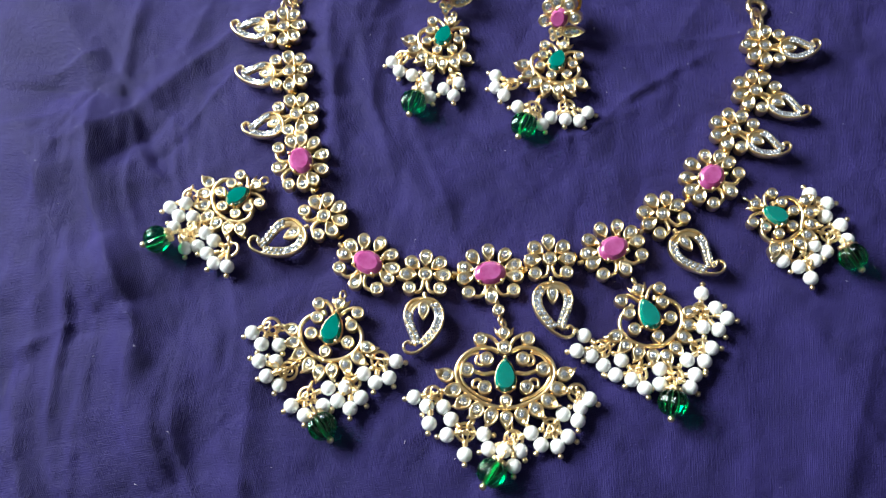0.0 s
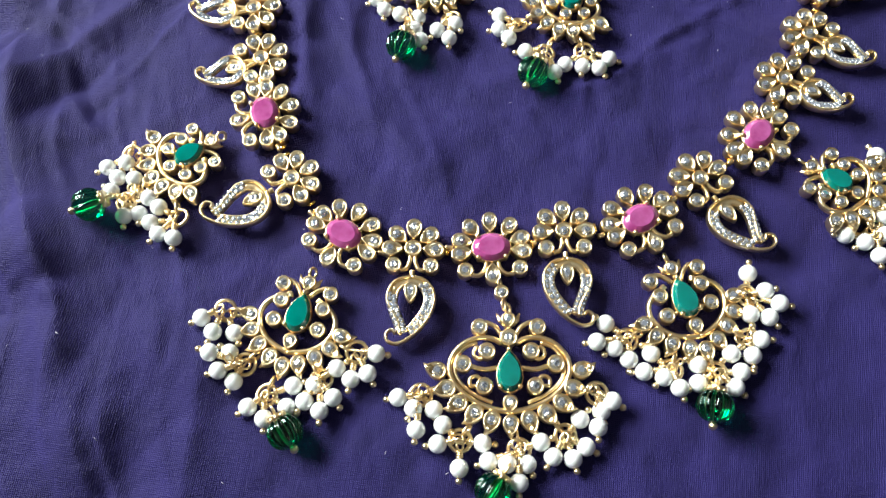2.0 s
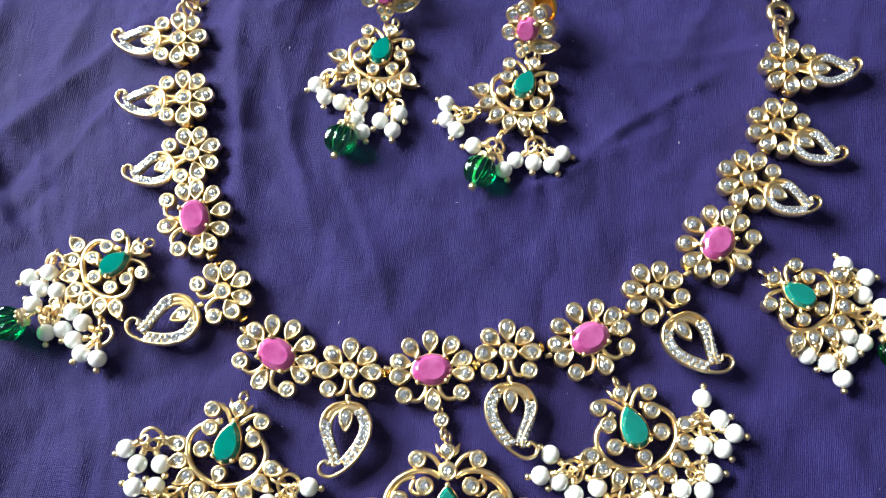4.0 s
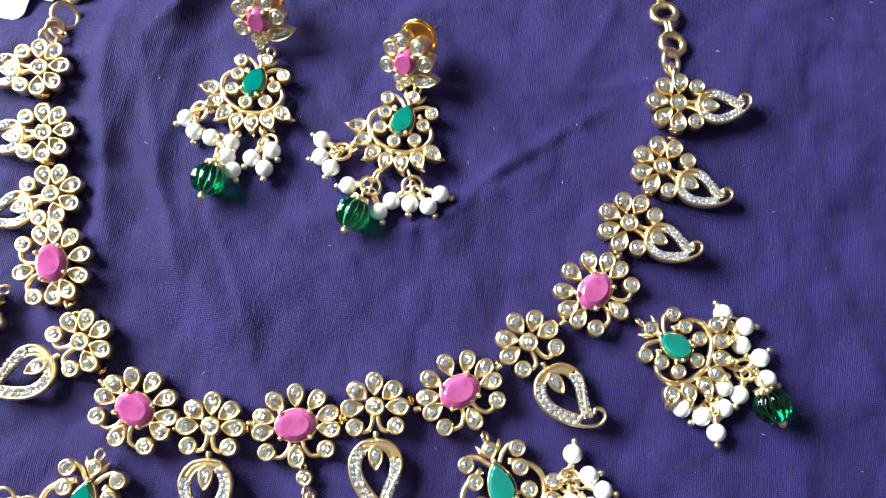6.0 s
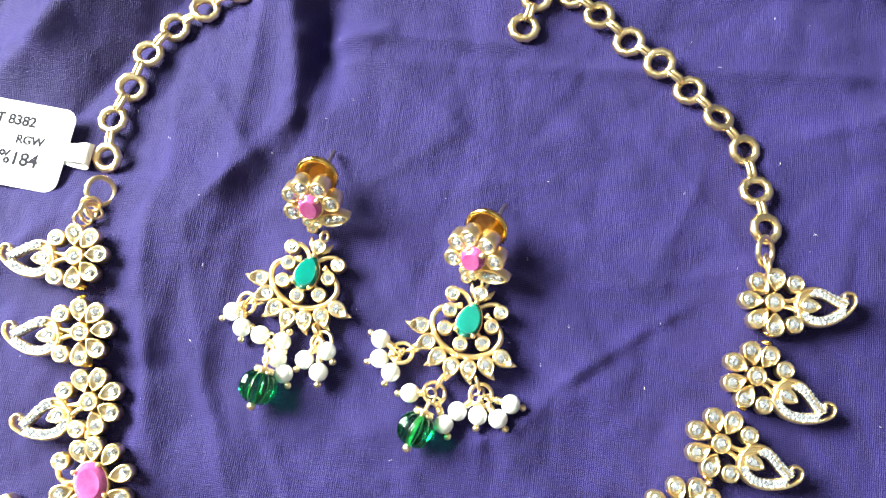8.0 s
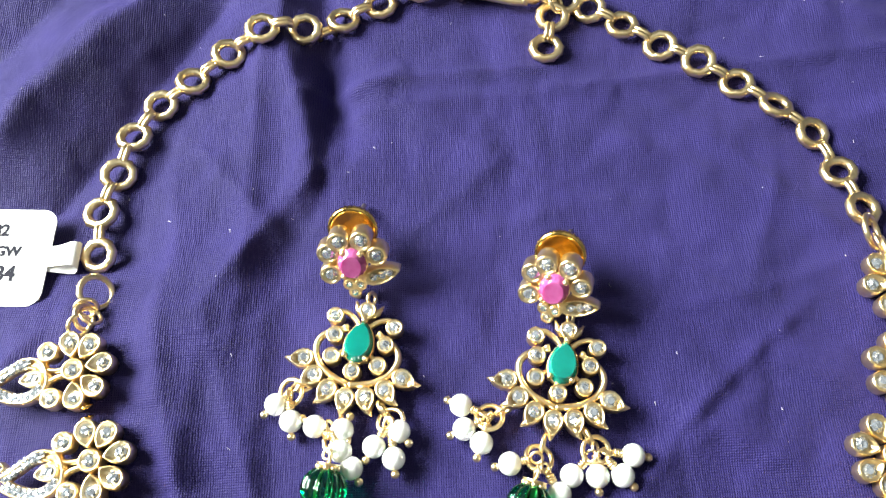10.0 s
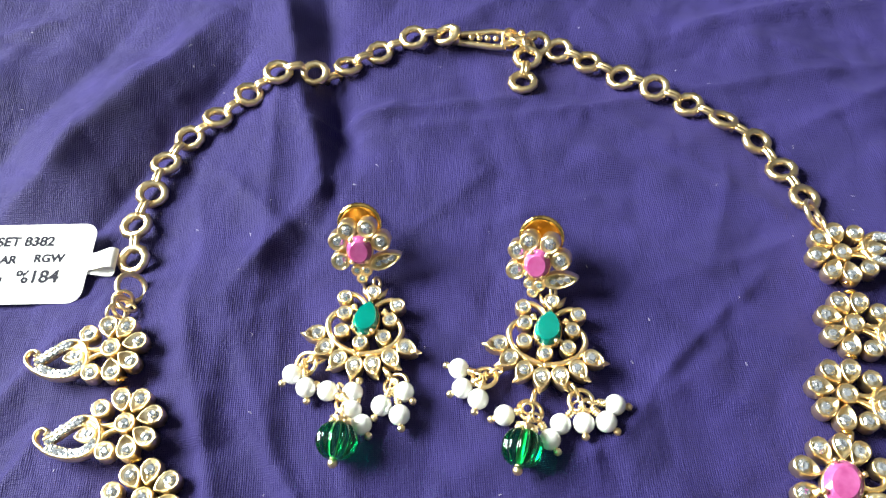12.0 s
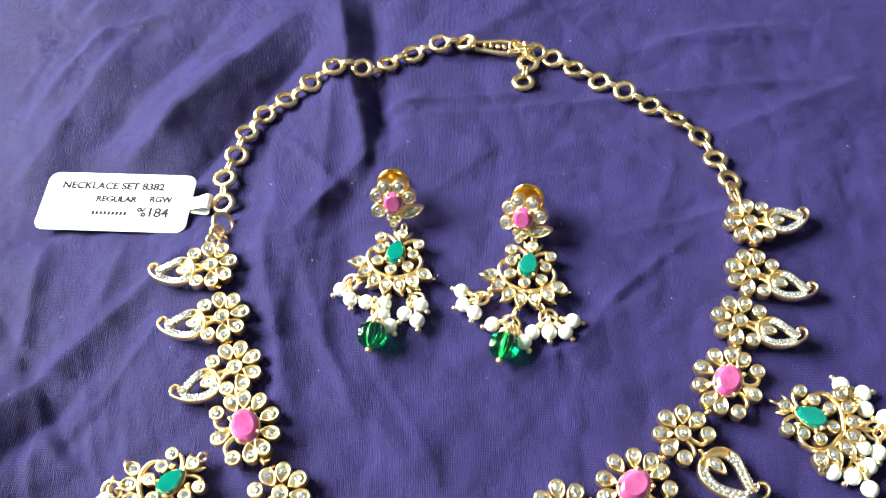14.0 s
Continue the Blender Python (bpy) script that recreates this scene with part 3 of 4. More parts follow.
def facets(x, y, scale, seed):
    """Flat panes that meet in straight creases, as in pressed cotton."""
    near = noise.voronoi((x / scale, y / scale, seed))[0]
    return near[1] - near[0]


def cloth_height(x, y):
    wx, wy = x + 9 * noise.noise((x / 35, y / 35, 1.3)), y + 9 * noise.noise((x / 35, y / 35, 5.9))
    h = 0.7 * noise.noise((wx / 42, wy / 70, 3.1)) + 0.25 * noise.noise((wx / 12, wy / 20, 7.7))
    h += 0.35 * crease(wx, wy * 0.55, 30, 2.2) + 0.2 * crease(wx, wy * 0.8, 15, 8.4) + 0.1 * crease(wx * 0.9, wy, 7, 4.1)
    fx, fy = 0.6 * x + 0.4 * wx, 0.6 * y + 0.4 * wy
    h += 2.0 * facets(fx, fy * 0.7, 34, 0.4) + 1.1 * facets(fx, fy * 0.8, 13, 3.6) + 0.3 * facets(fx, fy, 5, 9.2) - 0.5
    pulled = min(1.0, max(0.0, (-x - 40) / 30)) * min(1.0, max(0.0, (60 - y) / 30))
    if pulled:
        h += pulled * (0.7 * crease(wx + 0.4 * y, wy * 0.16, 11, 6.3) + 0.3 * crease(wx + 0.4 * y, wy * 0.2, 5, 1.7))
    back = min(1.0, max(0.0, (y - 70) / 26))
    side = min(1.0, max(0.0, (-x - 25) / 40))
    h -= (2.1 + 1.7 * side) * back * back * (3 - 2 * back)
    kx, ky = wx * 0.25 + x * 0.75, wy * 0.25 + y * 0.75
    return h + ridges(kx, ky) + crests(kx, ky)


def bed(x, y, r=0.0):
    """Height of the cloth under a thing of radius r."""
    spots = [(0, 0)] + ([(r * math.cos(k), r * math.sin(k)) for k in range(6)] if r else [])
    return max(cloth_height(x + a, y + b) for a, b in spots) * 0.5 + sum(cloth_height(x + a, y + b) for a, b in spots) / len(spots) * 0.5


def build_cloth():
    inner_x = np.arange(-125, 125.1, 0.8)
    xs = np.concatenate([np.linspace(-420, -130, 30), inner_x, np.linspace(130, 420, 30)])
    inner_y = np.arange(-75, 180.1, 0.8)
    ys = np.concatenate([np.linspace(-380, -80, 30), inner_y, np.linspace(185, 480, 30)])
    verts = [(x * MM, y * MM, cloth_height(x, y) * MM) for y in ys for x in xs]
    w = len(xs)
    faces = [(j * w + i, j * w + i + 1, (j + 1) * w + i + 1, (j + 1) * w + i) for j in range(len(ys) - 1) for i in range(w - 1)]
    me = bpy.data.meshes.new("cloth")
    me.from_pydata(verts, [], faces)
    me.polygons.foreach_set("use_smooth", [True] * len(me.polygons))
    me.materials.append(CLOTH)
    return tagged(new("cloth", me), "creased dark purple cotton cloth spread under the jewellery", "cloth")


def box(name, size, at, mat, parent=None, bevel=0.0):
    bm = bmesh.new()
    bmesh.ops.create_cube(bm, size=1.0)
    bmesh.ops.scale(bm, vec=size, verts=bm.verts)
    if bevel:
        bmesh.ops.bevel(bm, geom=bm.edges[:], offset=bevel, segments=2, affect="EDGES")
    me = bpy.data.meshes.new(name)
    bm.to_mesh(me)
    bm.free()
    me.materials.append(mat)
    ob = new(name, me)
    ob.parent = parent
    ob.location = at
    return ob


build_cloth()
table = tagged(new("low_table"), "low brown wooden table under the cloth", "table")
table.location = (0, 0.05, -0.461)
box("tabletop", (1.1, 1.1, 0.03), (0, 0, 0.43), WOOD, table, 0.005)
for sx in (-1, 1):
    for sy in (-1, 1):
        box("leg", (0.05, 0.05, 0.415), (0.48 * sx, 0.48 * sy, 0.2075), WOOD, table, 0.004)
# unseen shell added round the table to hold and bounce the window light
TOP, LOW = 2.1, -0.461
for nm, size, at, mat in (
    ("floor", (3.1, 4.0, 0.1), (0.45, 0.05, LOW - 0.05), FLOORM), ("ceiling", (3.1, 4.0, 0.1), (0.45, 0.05, TOP + 0.05), CEILING),
    ("wall_east", (0.1, 4.0, TOP - LOW), (2.05, 0.05, (TOP + LOW) / 2), WALL), ("wall_north", (3.1, 0.1, TOP - LOW), (0.45, 2.1, (TOP + LOW) / 2), WALL),
    ("wall_south", (3.1, 0.1, TOP - LOW), (0.45, -2.0, (TOP + LOW) / 2), WALL),
    ("wall_west_sill", (0.1, 4.0, 0.35 - LOW), (-1.15, 0.05, (0.35 + LOW) / 2), WALL), ("wall_west_head", (0.1, 4.0, TOP - 1.1), (-1.15, 0.05, (TOP + 1.1) / 2), WALL),
    ("wall_west_left", (0.1, 1.95, 0.75), (-1.15, -0.975, 0.725), WALL), ("wall_west_right", (0.1, 1.1, 0.75), (-1.15, 1.5, 0.725), WALL)):
    tagged(box(nm, size, at, mat), "plain painted " + nm.split("_")[0] + " of the unseen added room", kind="structure")
win = tagged(new("window_1"), "bright white-framed window", kind="structure")
win.location = (-1.15, 0.475, 0.725)
for nm, size, at in (("frame_side", (0.06, 0.04, 0.75), (0, -0.455, 0)), ("frame_side", (0.06, 0.04, 0.75), (0, 0.455, 0)), ("frame_top", (0.06, 0.87, 0.04), (0, 0, 0.355)), ("frame_bottom", (0.06, 0.87, 0.04), (0, 0, -0.355))):
    box(nm, size, at, FRAME, win, 0.004)

# ---- the necklace ----
necklace = tagged(new("necklace"), "gold necklace with pink, green and clear stones and pearl fringes", "necklace")
RUBY_F, SMALL_D, BROAD_D, CENTRE_D = ruby_flower(), small_drop(), broad_drop(), centre_drop()
LEFT_F, RIGHT_F = flower(1, -6.0, 14.0, 9.6), flower(-1, -6.0, 14.0, 9.6)
LEFT_U, RIGHT_U = flower(1, -4.0, 10.8, 7.0), flower(-1, -4.0, 10.8, 7.0)
for x, y, turn in ((-51.5, 27.3, -68), (-31.1, 0.8, -26), (-0.6, -0, 7), (29.5, 8.3, 31), (54.2, 29.1, 53)):
    put(RUBY_F, "ruby_flower", necklace, place(x, y, 1.0 + bed(x, y, 5), turn), "gold flower round an oval pink stone")
for x, y, turn, kind in ((-43.6, 12.6, -55, LEFT_F), (-16.5, -1.3, 2, LEFT_F), (13.9, 4.4, 6, RIGHT_F), (42, 18.5, 37, RIGHT_F)):
    put(kind, "paisley_flower", necklace, place(x, y, 1.0 + bed(x, y, 5), turn), "gold flower with a pierced stone-set paisley")
for x, y, turn, kind in ((-62.1, 68.6, -82, LEFT_U), (-58.3, 54.2, -80, LEFT_U), (-54.8, 41.6, -62, LEFT_U), (70.2, 69.4, 88, RIGHT_U), (67.2, 55.7, 60, RIGHT_U), (60.6, 43.2, 64, RIGHT_U)):
    put(kind, "small_paisley_flower", necklace, place(x, y, 1.0 + bed(x, y, 5), turn), "gold flower with a small stone-set paisley")


def drop(kind, name, owner, x, y, turn, rings, pearls, bead, label):
    ox, oy = owner.matrix_world.translation.x / MM, owner.matrix_world.translation.y / MM
    mx, my = polar(9.0, turn)
    m = place(x, y, 0.9 + bed(ox + x + mx, oy + y + my, 7), turn)
    ob = put(kind, name, owner, m, label)
    inv = m.inverted()
    fringe(ob, inv, rings, pearls, bead, (x + mx, y + my), (ox, oy))
    return ob


link = Setting()
link.cup(0, 0, 1.5, 2.2)
torus(link.bm, (0.3, -2.6, 1.4), 1.05, 0.34, Matrix.Rotation(radians(65), 3, "Y"))
torus(link.bm, (-0.2, 1.9, 1.4), 0.8, 0.3, Matrix.Rotation(radians(65), 3, "Y"))
put(link.finish("stone_link"), "stone_link", necklace, place(2.0, -9.3, 0.7 + bed(2, -9, 3), 8))
drop(CENTRE_D, "centre_pendant", necklace, 3.6, -14.8, 4.4,
     [(-12.4, -30.7), (-4.2, -38.7), (7, -39.6), (15.6, -36.3), (21.3, -27.9)],
     [(-16.7, -31.6), (-13.6, -33.4), (-9.7, -33.3), (-12.7, -37.4), (-7.7, -36), (-8.4, -39.7), (-4, -43.8), (0.1, -38.8), (1.4, -42.1), (4.9, -42.3), (8.6, -42.1), (7.3, -45.6), (11, -37.9), (13.4, -40.4), (17.1, -40.5), (19.5, -38.1), (18.3, -33), (21.7, -34.3), (22.3, -31.2), (24.2, -29.3)],
     (2.4, -47.5), "broad gold pendant with a pear-shaped green stone and pearl fringe")
drop(BROAD_D, "pendant", necklace, 35.6, -1.8, 22,
     [(27.2, -16.8), (35.5, -22.4), (43.9, -22.3), (50.7, -15.3), (50.5, -6.4)],
     [(22.8, -14.1), (21.1, -18), (24.6, -18.8), (27.5, -20.8), (30.4, -23), (31.8, -19.3), (34.1, -23.9), (37, -25.8), (40.6, -20.9), (40.6, -24.6), (47, -18.4), (47.5, -24.9), (48.8, -21.8), (51, -18.5), (52.8, -15.2), (51.1, -1.6), (54.1, -5.3), (56.7, -7.7), (54.5, -10.7), (50.9, -10.3)],
     (43.1, -29), "gold pendant with a pear-shaped green stone and pearl fringe")
drop(BROAD_D, "pendant", necklace, -36.8, -10, -10,
     [(-53, -16.9), (-47.4, -27.4), (-42.3, -33), (-32, -29.2), (-25.7, -23.3)],
     [(-57, -19.1), (-54.4, -21.7), (-50.4, -21.4), (-54.2, -25.9), (-50.6, -25.5), (-52.1, -29.2), (-49.1, -30.9), (-45.5, -35.6), (-42, -37.6), (-38.1, -35), (-37.3, -30.8), (-34.7, -33.7), (-31.5, -35.3), (-33.2, -30.4), (-29.2, -32.6), (-29.2, -26.9), (-26.2, -28.8), (-23, -27.5), (-21.8, -23.4)],
     (-37.3, -39.9), "gold pendant with a pear-shaped green stone and pearl fringe")
drop(SMALL_D, "side_pendant", necklace, -62.3, 20.3, -50,
     [(-79.6, 16.3), (-78.4, 5.2), (-76.1, 7.5), (-66.3, 2.1)],
     [(-84.3, 13), (-80.2, 14.2), (-81.5, 10.7), (-77.5, 10.4), (-82, 7.3), (-78.1, 1.9), (-75.2, 2.8), (-73.7, 6.4), (-71.1, 4.4), (-72.3, 0.9), (-69.8, -1.8), (-66.2, -2.6)],
     (-84.2, 2.6), "small gold pendant with a green stone and pearl clusters")
drop(SMALL_D, "side_pendant", necklace, 65.0, 22.6, 58,
     [(80.8, 24.3), (83.5, 16.2), (77.2, 8.4)],
     [(79.2, 26.7), (83.4, 24.5), (82.7, 20.9), (86.1, 18.6), (87.2, 14.6), (79.0, 12.6), (82.1, 11.4), (71.3, 8.2), (79.0, 8.7), (75.0, 6.9), (77.7, 4.1)],
     (87.5, 9.7), "small gold pendant with a green stone and pearl clusters")


# small double loops between the upper flowers
def joint_mesh():
    bm = bmesh.new()
    for e in (-0.9, 0.9):
        torus(bm, (e, 0, 0), 0.85, 0.3, Matrix.Rotation(radians(70), 3, "Y"), 10, 5)
    return mesh_of(bm, "joint", GOLD_DEEP)


JOINT_ME = joint_mesh()
for x, y, turn in ((-59.9, 61.8, 100), (-56.5, 47.4, 100), (-52.5, 33.9, 105), (69.3, 62.9, 80), (64.2, 49.2, 60), (58.1, 36.4, 60), (-46.3, 19, 120), (-38.3, 6.8, 130), (-24.2, -0.4, 0), (-8.7, -1, 0), (6.9, 1.4, 15), (21.2, 6.4, 20), (35.9, 13.4, 40), (47.7, 23.4, 45)):
    part("joint", JOINT_ME, necklace, place(x, y, 1.7 + bed(x, y, 2), turn))


# chain: round links joined by short double bars
def link_mesh():
    bm = bmesh.new()
    torus(bm, (0, 0, 0), 2.45, 0.9, None, 10, 6, 1.06)
    return mesh_of(bm, "chain_link", GOLD)


def bar_mesh():
    bm = bmesh.new()
    for e in (-0.42, 0.42):
        tube(bm, curve([(-1.7, e, -0.5), (-1.2, e, 0.75), (1.2, e, 0.75), (1.7, e, -0.5)], 4), 0.58)
    return mesh_of(bm, "chain_connector", GOLD)


LINK_ME, BAR_ME = link_mesh(), bar_mesh()
LEFT_LINKS = [(-62.1, 90.4), (-62.3, 98.7), (-59.4, 105.9), (-57.1, 113.7), (-52.5, 120.3), (-46.3, 124.4), (-39.2, 129.1), (-32.2, 132.2), (-24.4, 132.9), (-17, 135.1), (-9.5, 137.8), (-1.4, 139.4), (6.3, 139.4)]
RIGHT_LINKS = [(30.9, 132.5), (36.6, 127.9), (42.9, 122.3), (49.1, 117.6), (55.4, 112.5), (61.1, 106.7), (66.4, 100.5), (68.3, 91.9), (69.8, 84.1)]
for run in (LEFT_LINKS, RIGHT_LINKS):
    for i, (x, y) in enumerate(run):
        part("chain_link", LINK_ME, necklace, place(x, y, 1.2 + bed(x, y, 2.5) + 0.3 * (i % 2), rnd.uniform(0, 30), rnd.uniform(-16, 16), rnd.uniform(-16, 16)))
        if i:
            a, b = run[i - 1]
            part("chain_connector", BAR_ME, necklace, place((x + a) / 2, (y + b) / 2, 1.4 + bed((x + a) / 2, (y + b) / 2), math.degrees(math.atan2(y - b, x - a))))
for x, y in ((-61.0, 82.6), (69.2, 79.3)):
    part("jump_ring", RING_ME, necklace, pose(x * MM, y * MM, (2.0 + bed(x, y)) * MM, 40, 20, 60) @ Matrix.Scale(1.35, 4))
for x, y in ((-62.2, 78.0), (69.8, 75.7)):
    part("jump_ring", RING_ME, necklace, pose(x * MM, y * MM, (1.9 + bed(x, y)) * MM, 70, 0, 85))


for x, y, turn in ((-62.0, 79.6, 20), (-61.0, 78.0, 130), (-62.6, 76.4, 60), (69.4, 76.8, 100)):
    part("jump_ring", RING_ME, necklace, pose(x * MM, y * MM, (2.2 + bed(x, y)) * MM, 55, 0, turn) @ Matrix.Scale(0.85, 4))


def clasp_mesh():
    bm = bmesh.new()
    tube(bm, curve([(0, 1.3, 0), (4, 1.6, 0.2), (8, 2.2, 0.4), (11.5, 1.4, 0.6), (14, 0.6, 0.4)]), 0.75)
    tube(bm, curve([(0, -1.3, 0), (4, -1.9, 0.2), (8, -2.5, 0.3), (11, -2.4, 0.3)]), 0.75)
    tube(bm, curve([(-1.5, 0, 0.3), (0.4, 0, 0.8)]), 1.9, 8)
    for k in range(4):
        ball(bm, (3.0 + 1.9 * k, -0.3, 0.7), 0.75, 8, 6)
    tube(bm, curve([(10, -2.2, 0.5), (13, -1.2, 1.0), (16, 0, 0.8), (17.5, 1.2, 0.4)]), 0.95)
    for x, y in ((12, 0.2), (14.5, 1.2), (15.5, -1.4)):
        ball(bm, (x, y, 1.1), 0.9, 8, 6)
    return mesh_of(bm, "clasp", GOLD)


part("clasp", clasp_mesh(), necklace, place(8.8, 139.1, 1.6 + bed(16, 134), -12), "gold hook clasp")
part("chain_link", LINK_ME, necklace, place(26.4, 134.6, 1.5 + bed(26, 134), 0, 20, 10))
for x, y, turn in ((20.4, 136.4, 30), (22.0, 134.6, 120), (24.2, 133.2, 70)):
    part("jump_ring", RING_ME, necklace, pose(x * MM, y * MM, (2.4 + bed(x, y)) * MM, 50, 10, turn))
part("chain_link", LINK_ME, necklace, place(23.4, 130.8, 1.2 + bed(23, 127), 0, 10, 0))
part("chain_connector", BAR_ME, necklace, place(22.3, 127.4, 1.4 + bed(22, 124), 76))
part("chain_link", LINK_ME, necklace, place(21.2, 123.9, 0.9 + bed(21, 121)))


# ---- earrings ----
def stud_setting():
    """Front of an ear stud, facing +z, its foot towards -y."""
    s = Setting()
    for a in (-149, 160, 110, -112, -58):
        x, y = polar(3.65, a)
        s.cup(x, y, 1.55, 2.6, STONE)
    bezel(s.bm, [(2.2 * math.cos(a), 2.6 * math.sin(a)) for a in (2 * math.pi * i / 16 for i in range(16))], (0, 0), 0, 0.3, 2.5)
    s.stones.append((RUBY_STUD, place(0, 0, 2.5)))
    s.claws([(1.2, 1.8), (-1.2, 1.8), (1.2, -1.8), (-1.2, -1.8)], 3.0, 0.42)
    bezel(s.bm, drop_outline(5.6, 3.0), (4.0, -1.9), 200, 0.3, 2.4)
    for x, y in ((2.9, -2.3), (4.1, -1.9), (5.1, -1.4)):
        s.stones.append((STONE_SMALL, place(x, y, 2.1)))
    for x, y in ((-0.6, -3.6), (1.0, -3.6), (0.2, -4.9)):
        bezel(s.bm, round_outline(0.95, 10), (x, y), 0, 0.3, 2.3)
        s.stones.append((STONE_SMALL, place(x, y, 1.9)))
    tube(s.bm, [(0.2, -5.4, 1.2), (0.2, -7.4, -0.4)], 0.5)
    return s.finish("stud_front")


def stud_back_mesh():
    """The milled screw disc behind the stud."""
    bm = bmesh.new()
    n = 64
    rise = 3.1
    rings = []
    for r, z in ((1.1, -5.5), (1.4, -4.7), (3.4, -3.9), (4.1, -3.6), (4.15, -2.8), (3.85, -2.5), (3.2, -2.7), (1.1, -3.2)):
        mill = 0.12 if r > 3.6 else 0.0
        rings.append([((r + mill * (k % 2)) * math.cos(2 * math.pi * k / n) - 0.6, (r + mill * (k % 2)) * math.sin(2 * math.pi * k / n) + rise, z) for k in range(n)])
    loft(bm, rings, True, (True, True))
    return mesh_of(bm, "stud_back", GOLD_DEEP)


def post_mesh():
    bm = bmesh.new()
    tube(bm, [(0, 3.01, -12.4), (0.01, 3.0, -5.2)], 0.45, 8)
    tube(bm, [(0, 3.01, -7.4), (0.01, 3.0, -5.2)], 1.0, 10)
    tube(bm, [(0, 1.6, -4.0), (0.01, 0.6, 0.8)], 0.9, 8)
    return mesh_of(bm, "stud_post", STEEL)


STUD, STUD_BACK, POST = stud_setting(), stud_back_mesh(), post_mesh()


def earring(x, y, turn, stud, rings, pearls, bead):
    ob = tagged(new("earring"), "gold drop earring with pink and green stones, pearls, green bead", "earring", "pair of earrings")
    ob.matrix_world = place(x, y, 0, 0)
    inv = ob.matrix_world.inverted()
    drop(SMALL_D, "earring_drop", ob, 0, 0, turn, [(a - x, b - y) for a, b in rings], [(a - x, b - y) for a, b in pearls], (bead[0] - x, bead[1] - y), "gold heart-shaped drop with a green stone")
    sx, sy, sz, face, lift = stud
    m = place(sx, sy, sz, face, lift)
    m = inv @ m @ Matrix.Translation((0, 0, -2.8 * MM)) 
    front = m @ Matrix.Scale(1.16, 4)
    put(STUD, "stud_front", ob, front, "small gold flower with a pink stone")
    part("stud_back", STUD_BACK, ob, m, "milled gold screw disc")
    part("stud_post", POST, ob, m, "dull metal post")


earring(-15.5, 74.1, -18, (-17.2, 80.8, 7.0, -8, 51),
        [(-28.6, 62.3), (-21.7, 53.9), (-13.2, 56)],
        [(-31, 60.5), (-28.7, 57.6), (-25, 56.4), (-20.7, 55.4), (-21.1, 52.2), (-19.6, 49.5), (-16, 52.4), (-13.1, 50.3), (-12, 54.3)],
        (-23.6, 46.7))
earring(16.1, 67.2, -18, (14.2, 72.9, 7.6, -24, 51),
        [(2.1, 55.1), (8.8, 48.2), (17.4, 48.4)],
        [(-2.1, 57.4), (-2, 53.7), (0.4, 51.3), (4.3, 47.8), (13.3, 45.2), (17.1, 44.7), (20.8, 44.4), (23, 47.2), (11, 42.7)],
        (6.1, 41.4))


# ---- price tag ----
def tag_mesh(w, h, thick, r):
    bm = bmesh.new()
    outline = []
    for cx, cy, a0 in ((w / 2 - r, h / 2 - r, 0), (-w / 2 + r, h / 2 - r, 90), (-w / 2 + r, -h / 2 + r, 180), (w / 2 - r, -h / 2 + r, 270)):
        outline += [(cx + r * math.cos(radians(a0 + 15 * k)), cy + r * math.sin(radians(a0 + 15 * k))) for k in range(7)]
    loft(bm, [[(x, y, z) for x, y in outline] for z in (0, thick)], True, (True, True))
    return mesh_of(bm, "price_tag", PAPER, False)


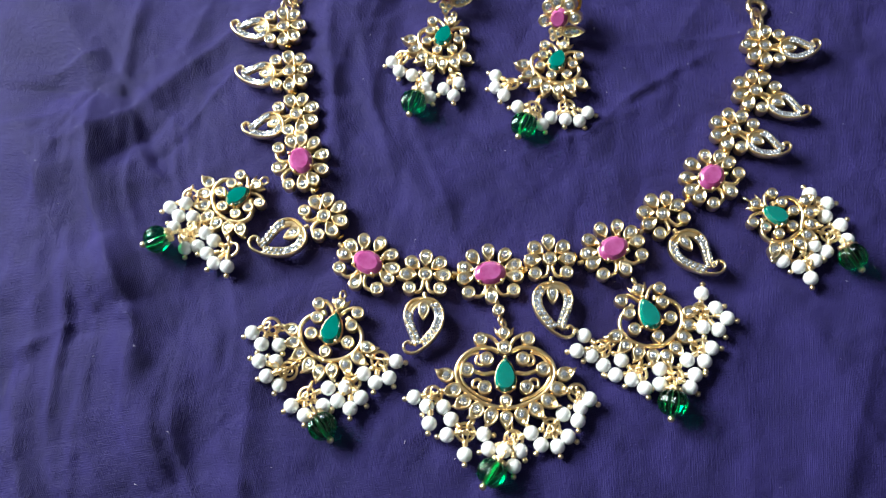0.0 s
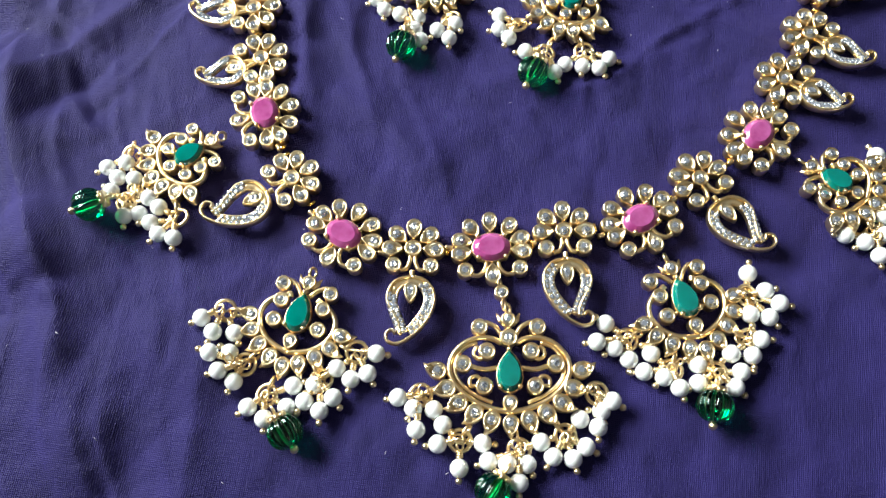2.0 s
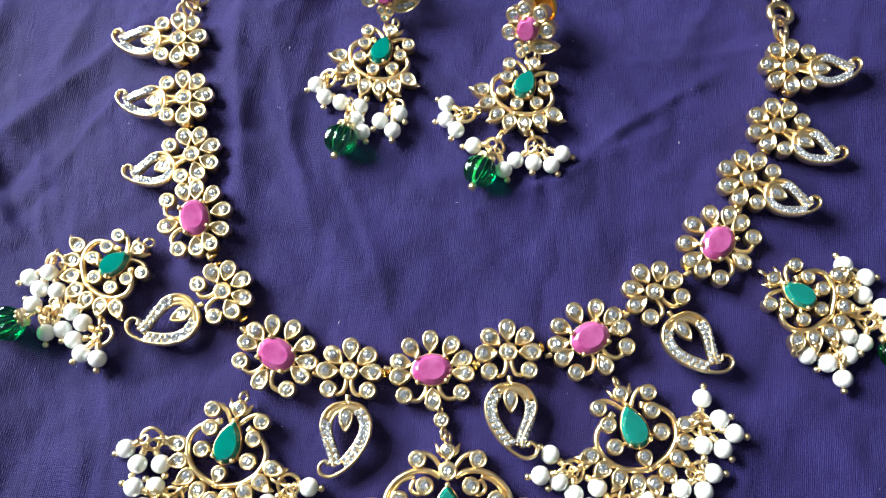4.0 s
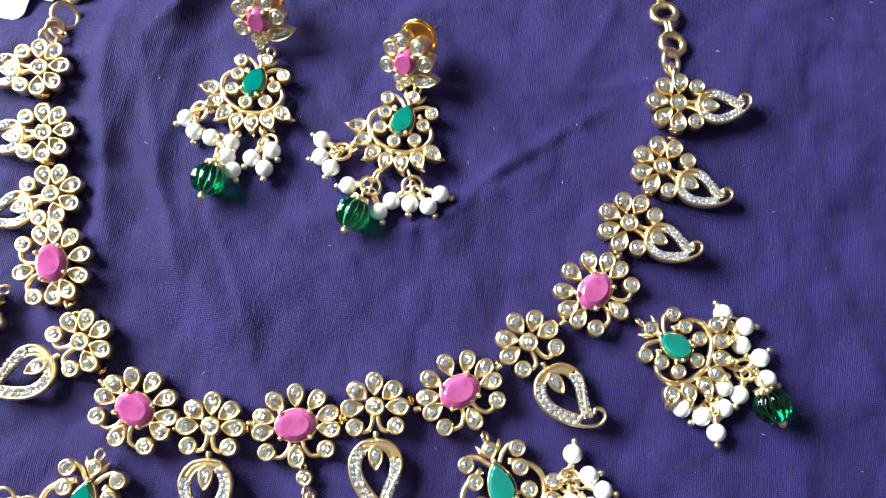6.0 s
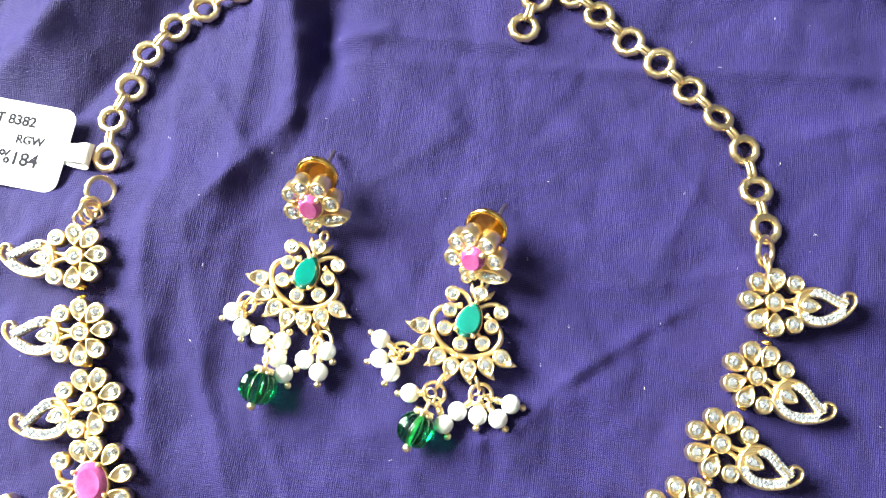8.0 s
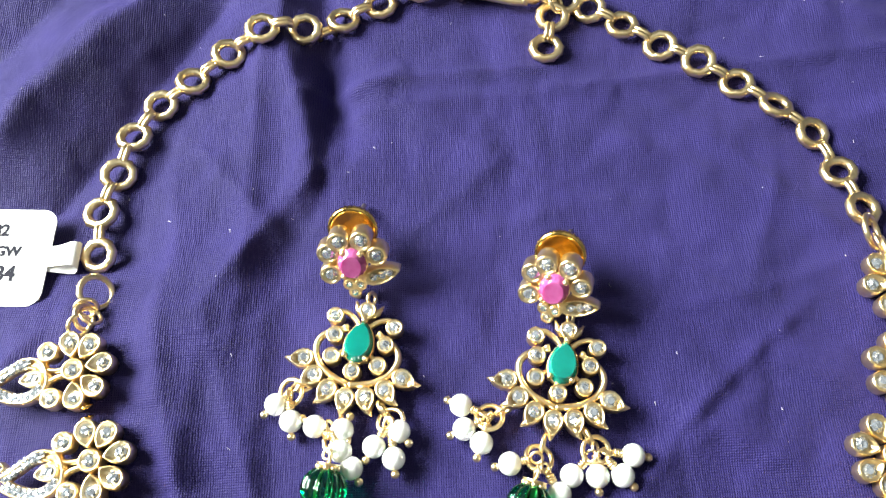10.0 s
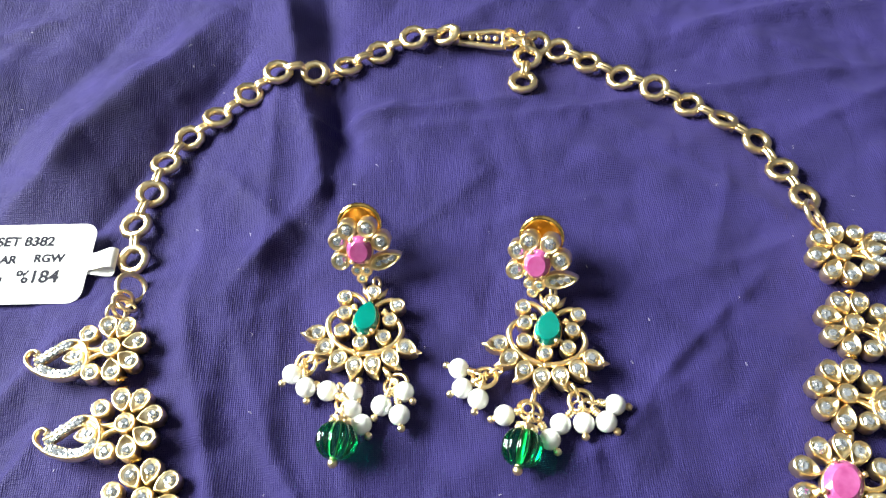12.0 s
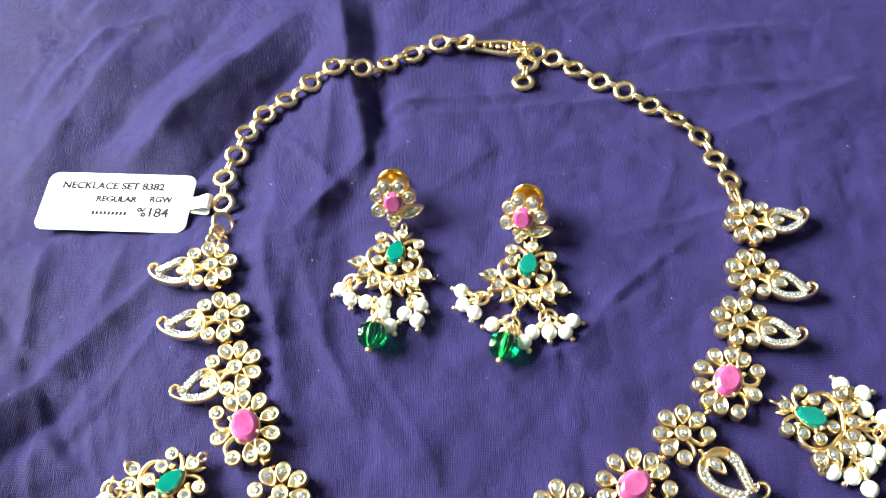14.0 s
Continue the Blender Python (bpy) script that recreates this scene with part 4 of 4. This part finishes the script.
def words(text, size, at, parent, mat=INK):
    cu = bpy.data.curves.new("printing", "FONT")
    cu.body, cu.size, cu.align_x, cu.offset = text, size * MM, "LEFT", 0.13 * MM
    tmp = bpy.data.objects.new("printing", cu)
    me = bpy.data.meshes.new_from_object(tmp)
    bpy.data.objects.remove(tmp)
    me.materials.clear()
    me.materials.append(mat)
    return part("printing", me, parent, place(at[0], at[1], at[2]))


tag = tagged(new("price_tag", tag_mesh(39.5, 18.0, 0.25, 2.6)), "white paper price tag tied to the chain", "price tag")
tag.matrix_world = place(-90.2, 93.0, 0.8 + bed(-88, 92, 12), -6.5, 0, 1)
words("NECKLACE SET 8382", 3.0, (-15.6, 4.0, 0.3), tag)
words("REGULAR", 2.5, (-5.6, 0.0, 0.3), tag)
words("RGW", 2.5, (8.6, 0.2, 0.3), tag)
for k in range(9):
    b = box("printed_bar", (0.00075, 0.0011, 0.00004), ((-5.3 + 1.05 * k) * MM, -3.6 * MM, 0.00029), INK, tag)
words("%184", 3.9, (6.0, -4.4, 0.3), tag)


def loop_mesh():
    bm = bmesh.new()
    line = curve([(18.0, 0, 0.1), (21.0, 0.2, 0.4), (24.0, 0.3, 1.6), (25.2, 0.2, 0.6), (24.0, -0.4, -0.9), (21.0, -0.6, -0.4), (18.0, -0.4, -0.1)], 5)
    rings = []
    for i, p in enumerate(line):
        h = 2.4 - 0.5 * min(1, abs(i - len(line) / 2) / 10)
        rings.append([(p.x, p.y - h, p.z), (p.x, p.y + h, p.z), (p.x, p.y + h, p.z + 0.12), (p.x, p.y - h, p.z + 0.12)])
    loft(bm, rings, True, (True, True))
    return mesh_of(bm, "tag_loop", PAPER, False)


part("tag_loop", loop_mesh(), tag, None, "folded white paper strip")


# ---- lint: short pale fibres scattered on the cloth ----
bm = bmesh.new()
for _ in range(120):
    x, y, a, n = rnd.uniform(-120, 115), rnd.uniform(-60, 165), rnd.uniform(0, math.pi), rnd.uniform(0.15, 0.9)
    z = cloth_height(x, y) + 0.12
    bend = rnd.uniform(-0.5, 0.5)
    tube(bm, [(x + n * k * math.cos(a + bend * k), y + n * k * math.sin(a + bend * k), z) for k in (-0.5, 0.0, 0.5)], 0.035, 4)
LINT = material("lint", (0.6, 0.58, 0.66), 0.9)
lint = tagged(new("lint", mesh_of(bm, "lint", LINT)), "short pale lint fibres scattered over the cloth", "lint", kind="stuff")
